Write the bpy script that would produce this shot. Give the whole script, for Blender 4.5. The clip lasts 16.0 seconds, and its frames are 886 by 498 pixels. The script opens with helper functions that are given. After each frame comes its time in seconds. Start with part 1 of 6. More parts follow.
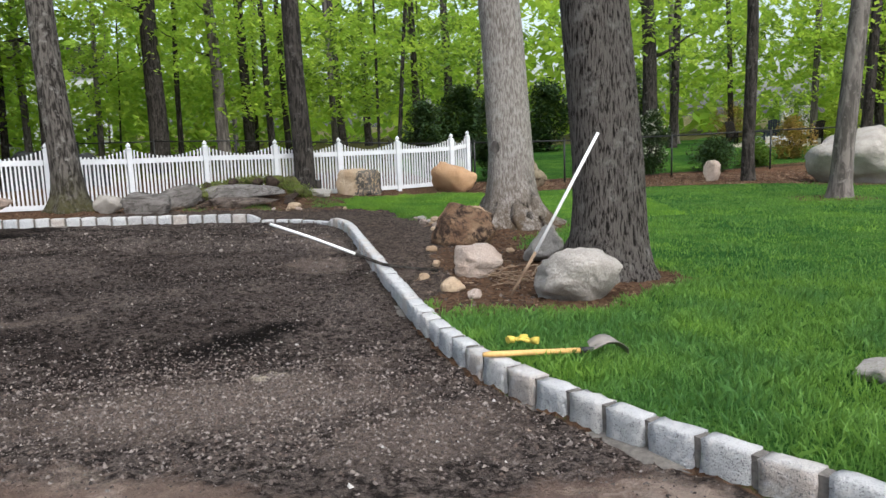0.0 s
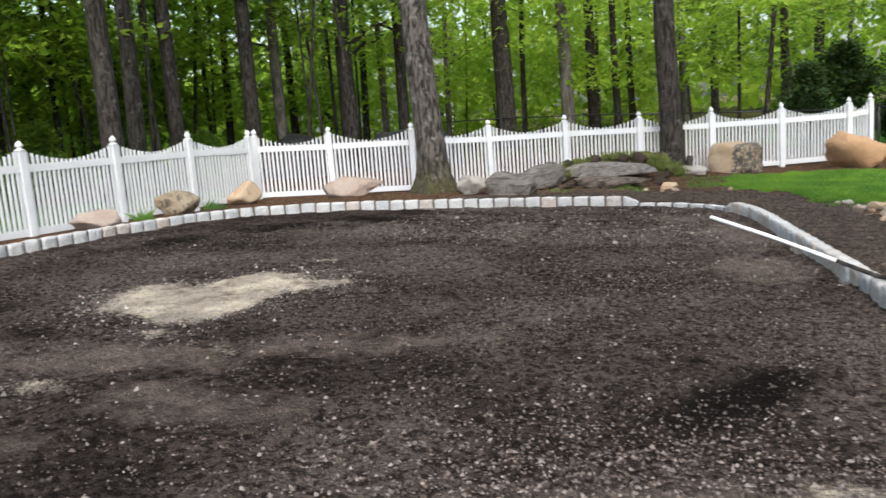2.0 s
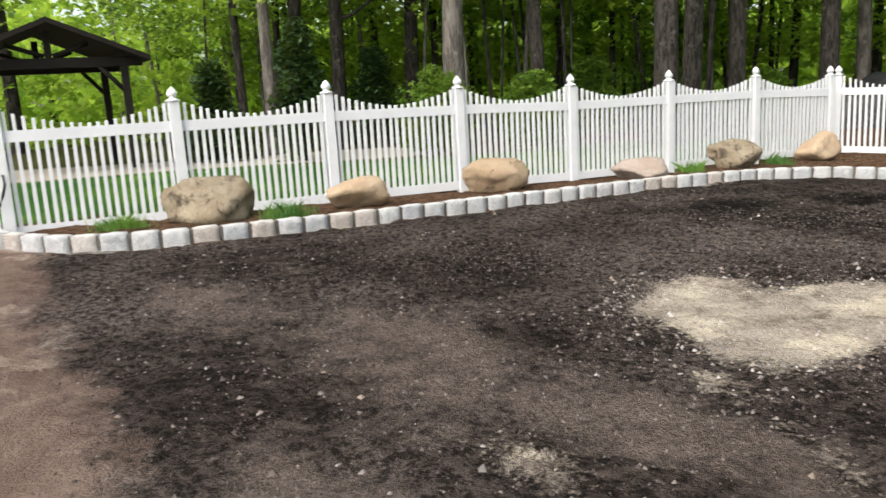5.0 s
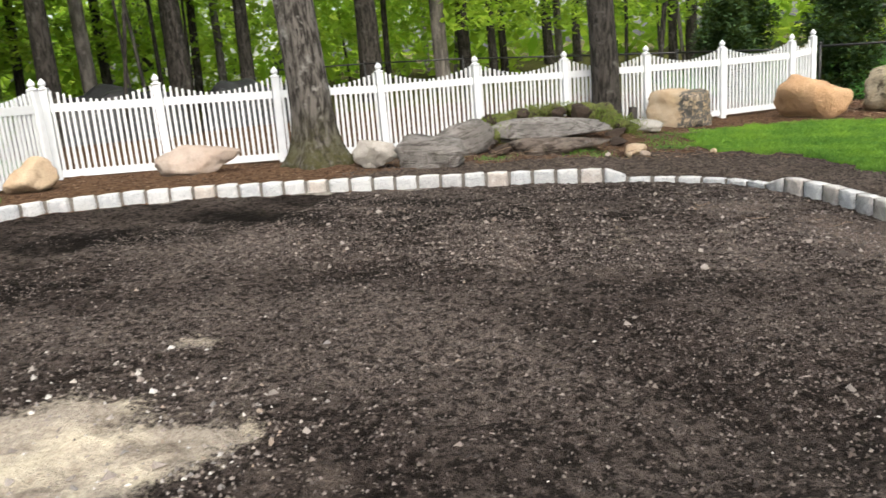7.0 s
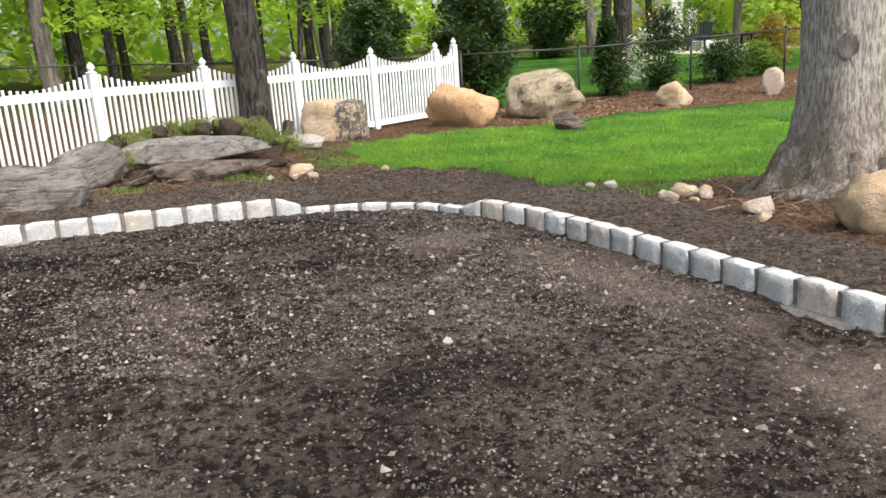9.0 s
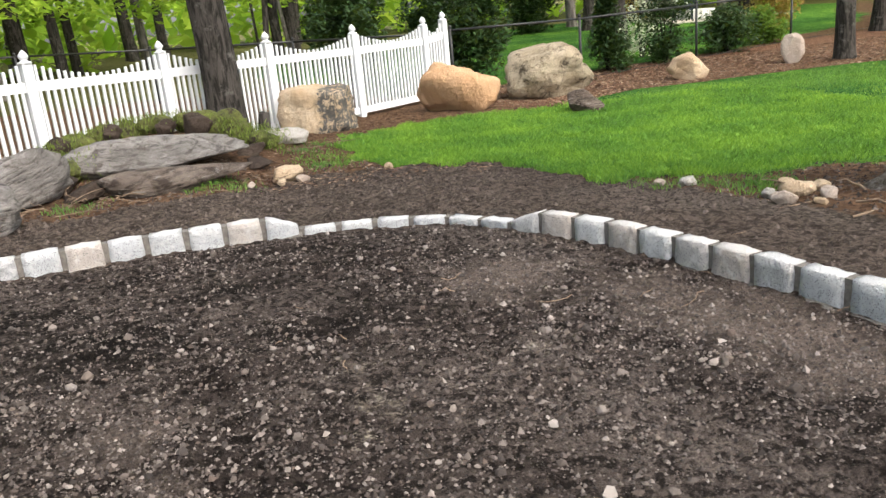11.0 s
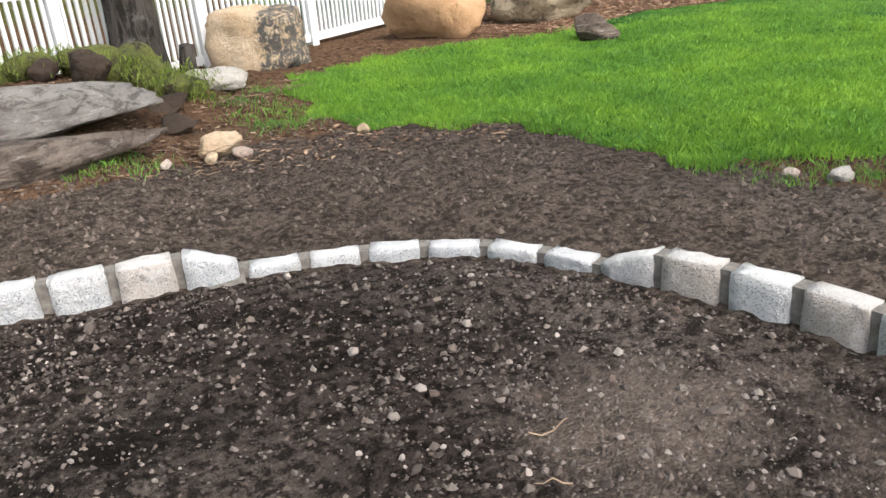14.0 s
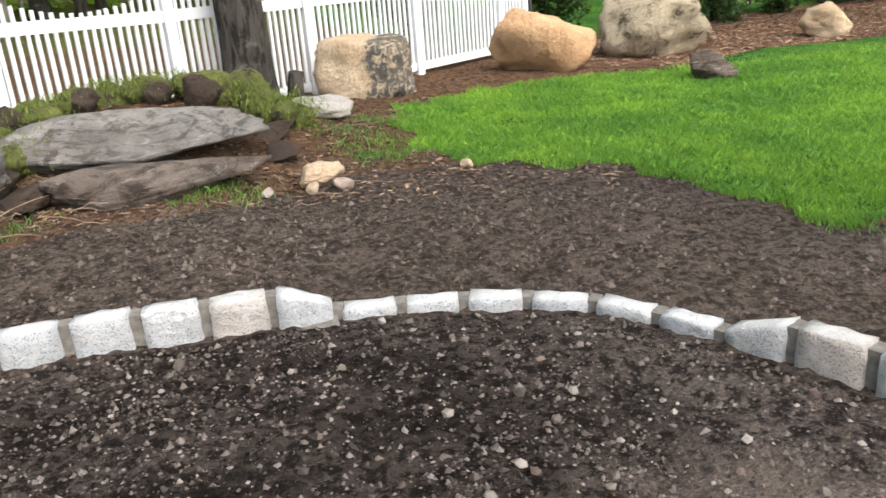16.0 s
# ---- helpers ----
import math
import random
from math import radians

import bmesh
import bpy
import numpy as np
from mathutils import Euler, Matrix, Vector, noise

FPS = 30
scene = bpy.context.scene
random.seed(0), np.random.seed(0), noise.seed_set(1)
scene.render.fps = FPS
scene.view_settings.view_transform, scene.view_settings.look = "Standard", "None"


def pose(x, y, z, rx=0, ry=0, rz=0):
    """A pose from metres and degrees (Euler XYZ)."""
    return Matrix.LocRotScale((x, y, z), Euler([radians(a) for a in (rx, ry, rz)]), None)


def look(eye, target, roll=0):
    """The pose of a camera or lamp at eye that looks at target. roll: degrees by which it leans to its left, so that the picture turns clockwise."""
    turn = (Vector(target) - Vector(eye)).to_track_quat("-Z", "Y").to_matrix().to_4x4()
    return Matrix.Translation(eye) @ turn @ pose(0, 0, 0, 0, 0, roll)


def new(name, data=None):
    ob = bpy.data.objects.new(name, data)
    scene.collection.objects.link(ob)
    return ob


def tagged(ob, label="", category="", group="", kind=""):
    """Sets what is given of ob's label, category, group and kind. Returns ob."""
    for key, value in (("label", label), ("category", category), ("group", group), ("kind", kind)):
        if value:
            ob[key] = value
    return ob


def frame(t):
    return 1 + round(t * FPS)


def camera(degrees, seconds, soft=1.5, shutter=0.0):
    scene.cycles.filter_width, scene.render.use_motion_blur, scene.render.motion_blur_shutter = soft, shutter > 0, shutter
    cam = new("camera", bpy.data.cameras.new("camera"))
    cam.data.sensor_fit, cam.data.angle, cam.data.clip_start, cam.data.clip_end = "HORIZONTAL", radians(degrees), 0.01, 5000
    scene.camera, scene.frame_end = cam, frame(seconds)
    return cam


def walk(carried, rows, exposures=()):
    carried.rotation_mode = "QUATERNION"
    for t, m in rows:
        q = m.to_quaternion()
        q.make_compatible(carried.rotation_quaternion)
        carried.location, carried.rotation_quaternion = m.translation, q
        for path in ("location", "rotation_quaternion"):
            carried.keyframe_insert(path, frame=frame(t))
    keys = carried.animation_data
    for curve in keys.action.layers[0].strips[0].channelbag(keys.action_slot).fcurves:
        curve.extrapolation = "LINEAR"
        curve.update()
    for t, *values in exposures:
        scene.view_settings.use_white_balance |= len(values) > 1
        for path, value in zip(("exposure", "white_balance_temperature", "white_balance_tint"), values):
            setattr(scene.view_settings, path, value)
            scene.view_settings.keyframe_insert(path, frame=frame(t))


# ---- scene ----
cam = camera(57.6, 16.0, 1.5, 0.1)
PATH = [
    (0, (3.992, -8.580, 1.631), (3.846, -6.610, 1.324), -2.00),
    (0.5, (3.705, -8.186, 1.647), (3.590, -6.217, 1.311), -2.60),
    (1, (3.416, -7.791, 1.657), (3.200, -5.834, 1.304), -2.30),
    (1.5, (2.956, -7.348, 1.672), (2.466, -5.440, 1.327), -2.70),
    (2, (2.466, -6.915, 1.607), (1.572, -5.156, 1.281), -4.20),
    (2.5, (1.980, -6.703, 1.650), (0.601, -5.293, 1.316), -4.60),
    (3, (1.788, -6.523, 1.645), (0.015, -5.663, 1.302), -3.50),
    (3.1, (1.721, -6.466, 1.643), (-0.108, -5.733, 1.298), -3.44),
    (3.2, (1.658, -6.423, 1.635), (-0.216, -5.819, 1.283), -3.44),
    (3.5, (1.463, -6.293, 1.618), (-0.483, -5.984, 1.257), -3.31),
    (3.8, (1.254, -6.155, 1.606), (-0.708, -5.954, 1.241), -3.25),
    (4.1, (1.042, -5.999, 1.599), (-0.916, -5.754, 1.232), -3.23),
    (4.4, (0.835, -5.816, 1.594), (-1.099, -5.417, 1.224), -3.25),
    (4.7, (0.645, -5.595, 1.591), (-1.227, -4.974, 1.215), -3.27),
    (5, (0.478, -5.330, 1.588), (-1.289, -4.463, 1.199), -3.30),
    (5.3, (0.345, -5.008, 1.583), (-1.285, -3.920, 1.173), -3.30),
    (5.5, (0.267, -4.774, 1.579), (-1.263, -3.559, 1.153), -3.30),
    (6, (0.003, -4.231, 1.585), (-1.275, -2.772, 1.096), -5.70),
    (6.5, (-0.156, -3.699, 1.591), (-1.144, -2.034, 1.089), -5.40),
    (7, (-0.356, -3.090, 1.553), (-0.871, -1.217, 1.076), -4.50),
    (7.5, (-0.438, -2.562, 1.554), (-0.552, -0.627, 1.062), -4.70),
    (8, (-0.557, -2.190, 1.545), (-0.403, -0.264, 1.030), -5.10),
    (8.5, (-0.681, -1.783, 1.551), (-0.354, 0.123, 1.041), -4.00),
    (9, (-0.745, -1.344, 1.537), (-0.404, 0.558, 1.017), -3.60),
    (11.5, (-0.963, 1.050, 1.431), (-0.524, 2.903, 0.823), -5.90),
    (12, (-0.893, 1.512, 1.426), (-0.389, 3.316, 0.725), -5.00),
    (12.5, (-0.878, 2.012, 1.406), (-0.340, 3.791, 0.668), -5.30),
    (13, (-0.824, 2.437, 1.400), (-0.255, 4.206, 0.662), -4.40),
    (13.5, (-0.802, 2.847, 1.387), (-0.248, 4.616, 0.636), -4.40),
    (14, (-0.755, 3.164, 1.382), (-0.247, 4.936, 0.606), -4.90),
    (14.5, (-0.710, 3.314, 1.392), (-0.246, 5.093, 0.607), -4.50),
    (15, (-0.676, 3.359, 1.394), (-0.174, 5.135, 0.623), -4.80),
    (15.5, (-0.667, 3.373, 1.394), (-0.142, 5.155, 0.652), -4.60),
    (16, (-0.740, 3.419, 1.391), (-0.442, 5.270, 0.694), -4.30),
]
walk(cam, [(t, look(eye, target, roll)) for t, eye, target, roll in PATH],
     [(0, 0.67, 5950, 10), (1.5, 0.73, 6000, 9), (3.2, 0.98, 6250, 10), (5.5, 0.96, 6400, 9), (7, 1.15, 6450, 9), (8, 1.42, 6450, 10), (9, 1.46, 6400, 10), (11.5, 1.4, 6400, 11), (14, 1.48, 6300, 11), (16, 1.47, 6300, 10)])

# ---- light ----
world = bpy.data.worlds.new("sky")
scene.world = world
world.use_nodes = True
wn = world.node_tree.nodes
sky = wn.new("ShaderNodeTexSky")
sky.sky_type, sky.sun_disc = "NISHITA", False
sky.sun_elevation, sky.sun_rotation = radians(52), radians(150)
sky.air_density, sky.dust_density, sky.ozone_density = 1.0, 4.0, 1.0
wn["Background"].inputs["Strength"].default_value = 0.205
veil = wn.new("ShaderNodeHueSaturation")
veil.inputs["Saturation"].default_value = 0.66
warm = wn.new("ShaderNodeMix")
warm.data_type, warm.blend_type = "RGBA", "MULTIPLY"
warm.inputs[0].default_value, warm.inputs[7].default_value = 1.0, (1.0, 0.98, 0.93, 1)
world.node_tree.links.new(sky.outputs[0], veil.inputs["Color"])
world.node_tree.links.new(veil.outputs[0], warm.inputs[6])
world.node_tree.links.new(warm.outputs[2], wn["Background"].inputs["Color"])
sun = new("sun", bpy.data.lights.new("sun", "SUN"))
sun.data.energy, sun.data.angle, sun.data.color = 1.05, radians(28), (1.0, 0.95, 0.87)
sun.matrix_world = look((0, 0, 30), (0 - 30 * math.sin(radians(150)) / math.tan(radians(52)), 0 - 30 * math.cos(radians(150)) / math.tan(radians(52)), 0))


# ---- materials ----
class Nodes:
    """A small builder for procedural materials."""

    def __init__(self, name):
        self.mat = bpy.data.materials.new(name)
        self.mat.use_nodes = True
        self.tree = self.mat.node_tree
        self.bsdf = self.tree.nodes["Principled BSDF"]
        self.pos = self.tree.nodes.new("ShaderNodeNewGeometry").outputs["Position"]
        self.obj = self.tree.nodes.new("ShaderNodeTexCoord").outputs["Object"]

    def put(self, socket, value):
        if hasattr(value, "links"):
            self.tree.links.new(value, socket)
        elif isinstance(value, (tuple, list)) and len(value) == 3 and socket.type == "RGBA":
            socket.default_value = (*value, 1)
        else:
            socket.default_value = value

    def noise(self, scale, detail=4.0, rough=0.55, vec=None, stretch=None, distort=0.0):
        v = vec or self.pos
        if stretch:
            m = self.tree.nodes.new("ShaderNodeMapping")
            self.put(m.inputs["Vector"], v)
            m.inputs["Scale"].default_value = stretch
            v = m.outputs[0]
        n = self.tree.nodes.new("ShaderNodeTexNoise")
        self.put(n.inputs["Vector"], v)
        n.inputs["Scale"].default_value, n.inputs["Detail"].default_value = scale, detail
        n.inputs["Roughness"].default_value, n.inputs["Distortion"].default_value = rough, distort
        return n.outputs["Fac"]

    def cells(self, scale, vec=None, out="Distance", rand=1.0):
        n = self.tree.nodes.new("ShaderNodeTexVoronoi")
        self.put(n.inputs["Vector"], vec or self.pos)
        n.inputs["Scale"].default_value, n.inputs["Randomness"].default_value = scale, rand
        return n.outputs[out]

    def ramp(self, fac, lo, hi, a=0.0, b=1.0):
        n = self.tree.nodes.new("ShaderNodeMapRange")
        for s, v in zip(("Value", "From Min", "From Max", "To Min", "To Max"), (fac, lo, hi, a, b)):
            self.put(n.inputs[s], v)
        return n.outputs[0]

    def math(self, op, a, b=0.0):
        n = self.tree.nodes.new("ShaderNodeMath")
        n.operation = op
        self.put(n.inputs[0], a), self.put(n.inputs[1], b)
        return n.outputs[0]

    def mix(self, fac, a, b, blend="MIX"):
        n = self.tree.nodes.new("ShaderNodeMix")
        n.data_type, n.blend_type = "RGBA", blend
        self.put(n.inputs[0], fac), self.put(n.inputs[6], a), self.put(n.inputs[7], b)
        return n.outputs[2]

    def attr(self, name):
        n = self.tree.nodes.new("ShaderNodeAttribute")
        n.attribute_name = name
        return n.outputs["Fac"]

    def rand(self, island=False):
        if island:
            return self.tree.nodes.new("ShaderNodeNewGeometry").outputs["Random Per Island"]
        return self.tree.nodes.new("ShaderNodeObjectInfo").outputs["Random"]

    def split(self, axis, vec=None):
        n = self.tree.nodes.new("ShaderNodeSeparateXYZ")
        self.put(n.inputs[0], vec or self.pos)
        return n.outputs[axis]

    def done(self, color, rough=0.8, bump=None, height=0.01, metal=0.0, strength=1.0, spec=0.3):
        self.put(self.bsdf.inputs["Base Color"], color)
        self.put(self.bsdf.inputs["Roughness"], rough)
        self.put(self.bsdf.inputs["Metallic"], metal)
        self.put(self.bsdf.inputs["Specular IOR Level"], spec)
        if bump is not None:
            b = self.tree.nodes.new("ShaderNodeBump")
            b.inputs["Distance"].default_value, b.inputs["Strength"].default_value = height, strength
            self.put(b.inputs["Height"], bump)
            self.tree.links.new(b.outputs[0], self.bsdf.inputs["Normal"])
        return self.mat


def mat_ground():
    n = Nodes("ground")
    big, mid, fine = n.noise(0.5, 5), n.noise(3.5, 6, 0.65), n.noise(45, 5, 0.7)
    grit = n.cells(70)
    grain = n.cells(160)
    chip = n.ramp(n.cells(38, out="Color"), 0.0, 1.0)
    ragged0 = n.ramp(n.noise(4, 6, 0.75), 0.2, 0.8, -0.3, 0.3)
    # millings: dark crushed asphalt with pale grit
    dark = n.mix(n.ramp(mid, 0.35, 0.65), (0.021, 0.0162, 0.0138), (0.064, 0.050, 0.043))
    dark = n.mix(n.ramp(big, 0.42, 0.62), dark, n.mix(n.ramp(fine, 0.4, 0.6), (0.078, 0.062, 0.053), (0.16, 0.132, 0.114)))
    # hollows of the clump relief go near-black: crevice shade painted into the colour
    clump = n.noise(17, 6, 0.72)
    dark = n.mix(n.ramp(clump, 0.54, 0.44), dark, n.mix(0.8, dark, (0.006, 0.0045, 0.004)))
    speck = n.math("MULTIPLY", n.ramp(grit, 0.30, 0.16), n.ramp(n.noise(9, 3), 0.46, 0.66))
    dark = n.mix(n.math("MULTIPLY", speck, n.ramp(chip, 0.5, 0.95)), dark, (0.20, 0.185, 0.17))
    dark = n.mix(n.ramp(n.math("ADD", n.attr("damp"), ragged0), 0.4, 0.75), dark, (0.010, 0.008, 0.007))
    dust = n.mix(n.ramp(fine, 0.35, 0.65), (0.105, 0.081, 0.066), (0.225, 0.182, 0.152))
    dark = n.mix(n.ramp(n.math("ADD", n.attr("dusty"), ragged0), 0.45, 0.85), dark, dust)
    # dry brown base soil
    brown = n.mix(n.ramp(mid, 0.3, 0.7), (0.145, 0.098, 0.076), (0.245, 0.182, 0.145))
    brown = n.mix(n.ramp(n.noise(2.0, 6, 0.68), 0.52, 0.62), brown, (0.36, 0.285, 0.23))
    # moist raked topsoil
    soil = n.mix(n.ramp(mid, 0.3, 0.7), (0.056, 0.042, 0.033), (0.140, 0.109, 0.089))
    soil = n.mix(n.ramp(fine, 0.45, 0.75), soil, (0.20, 0.162, 0.135))
    soil = n.mix(n.ramp(n.math("ADD", n.attr("dusty"), ragged0), 0.4, 0.9), soil, n.mix(n.ramp(fine, 0.35, 0.65), (0.11, 0.088, 0.072), (0.19, 0.158, 0.132)))
    # the same painted shade in the hollows between soil clumps
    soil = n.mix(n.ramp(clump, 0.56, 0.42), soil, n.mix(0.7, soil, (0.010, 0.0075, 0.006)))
    # sandy stone dust
    sand = n.mix(n.ramp(fine, 0.3, 0.7), (0.215, 0.184, 0.146), (0.37, 0.325, 0.265))
    sand = n.mix(n.ramp(n.noise(5, 7, 0.75), 0.47, 0.66), sand, (0.125, 0.098, 0.076))
    sand = n.mix(n.ramp(n.noise(1.7, 6, 0.7), 0.50, 0.62), sand, n.mix(n.ramp(fine, 0.3, 0.7), (0.34, 0.295, 0.22), (0.55, 0.485, 0.375)))
    mulch = n.mix(n.ramp(n.cells(30, out="Color"), 0, 1), (0.075, 0.036, 0.022), (0.24, 0.14, 0.09))
    leafy = n.mix(n.ramp(n.cells(22, out="Color"), 0, 1), (0.045, 0.026, 0.016), (0.19, 0.115, 0.07))
    grass = n.mix(n.ramp(mid, 0.3, 0.7), (0.036, 0.105, 0.02), (0.09, 0.215, 0.042))
    grass = n.mix(n.ramp(n.noise(0.35, 3), 0.42, 0.66), grass, (0.16, 0.31, 0.04))
    # fine dark flecks: shade between the blades, mixed into the grass colour
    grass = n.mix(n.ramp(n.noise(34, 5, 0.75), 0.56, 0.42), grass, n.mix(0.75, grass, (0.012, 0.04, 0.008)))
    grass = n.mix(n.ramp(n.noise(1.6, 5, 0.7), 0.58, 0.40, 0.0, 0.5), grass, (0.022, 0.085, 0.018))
    wood = n.mix(n.ramp(mid, 0.3, 0.7), (0.055, 0.062, 0.02), (0.15, 0.135, 0.055))
    col = leafy
    ragged = n.ramp(n.noise(7, 5, 0.7), 0.2, 0.8, -0.28, 0.28)

    def lay(base, name, top):
        edge = n.math("ADD", n.attr(name), ragged)
        return n.mix(n.ramp(edge, 0.42, 0.58), base, top)

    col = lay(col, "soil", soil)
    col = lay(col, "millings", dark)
    worn = n.math("ADD", n.attr("brown"), n.ramp(n.noise(2.6, 7, 0.75), 0.25, 0.75, -0.36, 0.36))
    col = n.mix(n.ramp(worn, 0.34, 0.66), col, brown)
    frayed = n.math("ADD", n.attr("sand"), n.math("ADD", n.ramp(n.noise(4.2, 7, 0.75), 0.25, 0.75, -0.36, 0.36), n.ramp(n.noise(28, 4, 0.7), 0.3, 0.7, -0.22, 0.22)))
    col = n.mix(n.ramp(frayed, 0.42, 0.70), col, sand)
    col = lay(col, "mulch", mulch)
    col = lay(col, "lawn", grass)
    col = lay(col, "wood", wood)
    col = lay(col, "deck", (0.5, 0.45, 0.38))
    bump = n.math("ADD", n.math("MULTIPLY", n.ramp(grit, 0, 0.5), 0.55), n.math("MULTIPLY", fine, 0.9))
    bump = n.math("ADD", bump, n.math("MULTIPLY", n.ramp(grain, 0, 0.5), 0.25))
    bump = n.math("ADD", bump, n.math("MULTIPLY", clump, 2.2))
    bump = n.math("MULTIPLY", bump, n.ramp(n.attr("sand"), 0.35, 0.8, 1.0, 0.4))
    return n.done(col, 0.97, bump, 0.03, spec=0.03)


def mat_rock(name, a, b, stain, amount=0.55, grainy=60, side=None, strata=0.0, blots=5.5):
    n = Nodes(name)
    big, fine = n.noise(2.2, 6, 0.6), n.noise(grainy, 4, 0.7)
    col = n.mix(n.ramp(big, 0.35, 0.65), a, b)
    blot = n.noise(blots, 7, 0.7, distort=0.6)
    if side is not None:
        blot = n.math("ADD", blot, n.ramp(n.split(0, n.obj), side - 0.1, side + 0.12, -0.3, 0.12))
    col = n.mix(n.ramp(blot, amount, amount + 0.12), col, stain)
    col = n.mix(n.ramp(fine, 0.35, 0.7), n.mix(0.35, col, (0.06, 0.05, 0.045)), col)
    h = n.math("ADD", n.math("MULTIPLY", n.noise(9, 8, 0.65), 1.0), n.math("MULTIPLY", fine, 0.25))
    if strata:
        bed = n.noise(7, 6, 0.65, n.obj, (0.5, 0.6, 5.0), 0.4)
        col = n.mix(n.ramp(bed, 0.46, 0.38), col, n.mix(strata, col, (0.05, 0.042, 0.036)))
        col = n.mix(n.ramp(bed, 0.58, 0.68, 0.0, 0.6 * strata), col, (0.46, 0.44, 0.41))
        h = n.math("ADD", h, n.math("MULTIPLY", bed, 1.6))
    return n.done(col, 0.9, h, 0.07, spec=0.15)


def mat_granite():
    n = Nodes("granite")
    r = n.rand()
    base = n.mix(r, (0.49, 0.505, 0.515), (0.63, 0.625, 0.61))
    base = n.mix(n.ramp(r, 0.62, 0.70), base, (0.50, 0.445, 0.395))
    base = n.mix(n.ramp(r, 0.86, 0.92), base, (0.46, 0.475, 0.49))
    speck = n.cells(210, out="Color")
    col = n.mix(n.ramp(speck, 0.72, 0.85), base, (0.20, 0.20, 0.205))
    col = n.mix(n.ramp(n.noise(14, 5, 0.6), 0.52, 0.75), col, (0.68, 0.665, 0.645))
    # upward faces mixed paler: top light put into the granite colour
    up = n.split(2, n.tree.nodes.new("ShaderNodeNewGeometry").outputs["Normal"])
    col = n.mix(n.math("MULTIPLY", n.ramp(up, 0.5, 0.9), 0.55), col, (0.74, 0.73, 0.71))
    h = n.math("ADD", n.noise(26, 8, 0.7), n.math("MULTIPLY", n.noise(120, 3), 0.3))
    return n.done(col, 0.86, h, 0.045, spec=0.15)


def mat_bark(name, a, b, furrow=9.0, depth=0.05, moss=None, pale=0.15, tall=0.2, foot=0.9, cut=(0.42, 0.58)):
    n = Nodes(name)
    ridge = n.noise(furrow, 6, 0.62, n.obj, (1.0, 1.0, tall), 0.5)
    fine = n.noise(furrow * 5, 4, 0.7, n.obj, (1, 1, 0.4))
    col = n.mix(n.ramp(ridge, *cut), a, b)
    col = n.mix(n.ramp(n.noise(5, 5, 0.7, n.obj), 0.56, 0.70), col, n.mix(pale, b, (0.42, 0.41, 0.38)))
    if moss:
        col = n.mix(n.math("MULTIPLY", n.ramp(n.split(2, n.obj), foot, 0.05), n.ramp(n.noise(5, 6, 0.75, n.obj), 0.36, 0.58)), col, moss)
    h = n.math("ADD", ridge, n.math("MULTIPLY", fine, 0.25))
    return n.done(col, 0.92, h, depth, spec=0.12)


def mat_leaf(name, a, b, glow=0.45, patch=None):
    n = Nodes(name)
    col = n.mix(n.rand(True), a, b)
    if patch:
        col = n.mix(n.ramp(n.noise(0.9, 5, 0.65), 0.40, 0.66), col, n.mix(n.rand(True), *patch))
    n.done(col, 0.55, spec=0.25)
    tr = n.tree.nodes.new("ShaderNodeBsdfTranslucent")
    n.put(tr.inputs["Color"], n.mix(0.5, col, (0.30, 0.42, 0.05)))
    mx = n.tree.nodes.new("ShaderNodeMixShader")
    mx.inputs[0].default_value = glow
    n.tree.links.new(n.bsdf.outputs[0], mx.inputs[1])
    n.tree.links.new(tr.outputs[0], mx.inputs[2])
    n.tree.links.new(mx.outputs[0], n.tree.nodes["Material Output"].inputs[0])
    return n.mat


def mat_plain(name, a, b, scale=8.0, rough=0.5, height=0.002, metal=0.0, stretch=None):
    n = Nodes(name)
    f = n.noise(scale, 5, 0.6, n.obj, stretch)
    return n.done(n.mix(n.ramp(f, 0.3, 0.7), a, b), rough, f, height, metal)


GROUND = mat_ground()
GRANITE = mat_granite()
MORTAR = mat_plain("mortar", (0.085, 0.075, 0.066), (0.18, 0.165, 0.145), 30, 0.95, 0.006)
VINYL = mat_plain("white_vinyl", (0.57, 0.58, 0.59), (0.64, 0.65, 0.66), 3, 0.42, 0.0005)
STEEL = mat_plain("black_metal", (0.012, 0.012, 0.013), (0.03, 0.03, 0.03), 20, 0.45, 0.0005)
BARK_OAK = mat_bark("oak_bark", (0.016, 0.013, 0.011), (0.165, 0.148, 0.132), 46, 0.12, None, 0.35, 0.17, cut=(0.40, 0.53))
BARK_PALE = mat_bark("pale_bark", (0.165, 0.143, 0.125), (0.37, 0.34, 0.31), 46, 0.04, (0.085, 0.06, 0.036), 0.5, 0.2, 1.2)
BARK_SPOT = mat_bark("lichen_bark", (0.022, 0.019, 0.016), (0.12, 0.108, 0.095), 18, 0.04, (0.05, 0.047, 0.018), 0.4)
BARK_DARK = mat_bark("dark_bark", (0.015, 0.013, 0.011), (0.055, 0.048, 0.042), 16, 0.02)
BARK_GREY = mat_bark("grey_bark", (0.07, 0.062, 0.055), (0.17, 0.15, 0.135), 8, 0.02)
LEAF = mat_leaf("spring_leaves", (0.215, 0.385, 0.034), (0.46, 0.60, 0.066), 0.65)
LEAF_DEEP = mat_leaf("deep_leaves", (0.06, 0.13, 0.018), (0.13, 0.21, 0.028), 0.45)
LEAF_EVER = mat_leaf("evergreen_leaves", (0.010, 0.028, 0.009), (0.03, 0.06, 0.017), 0.15)
LEAF_GOLD = mat_leaf("golden_leaves", (0.27, 0.15, 0.04), (0.42, 0.27, 0.07), 0.35)
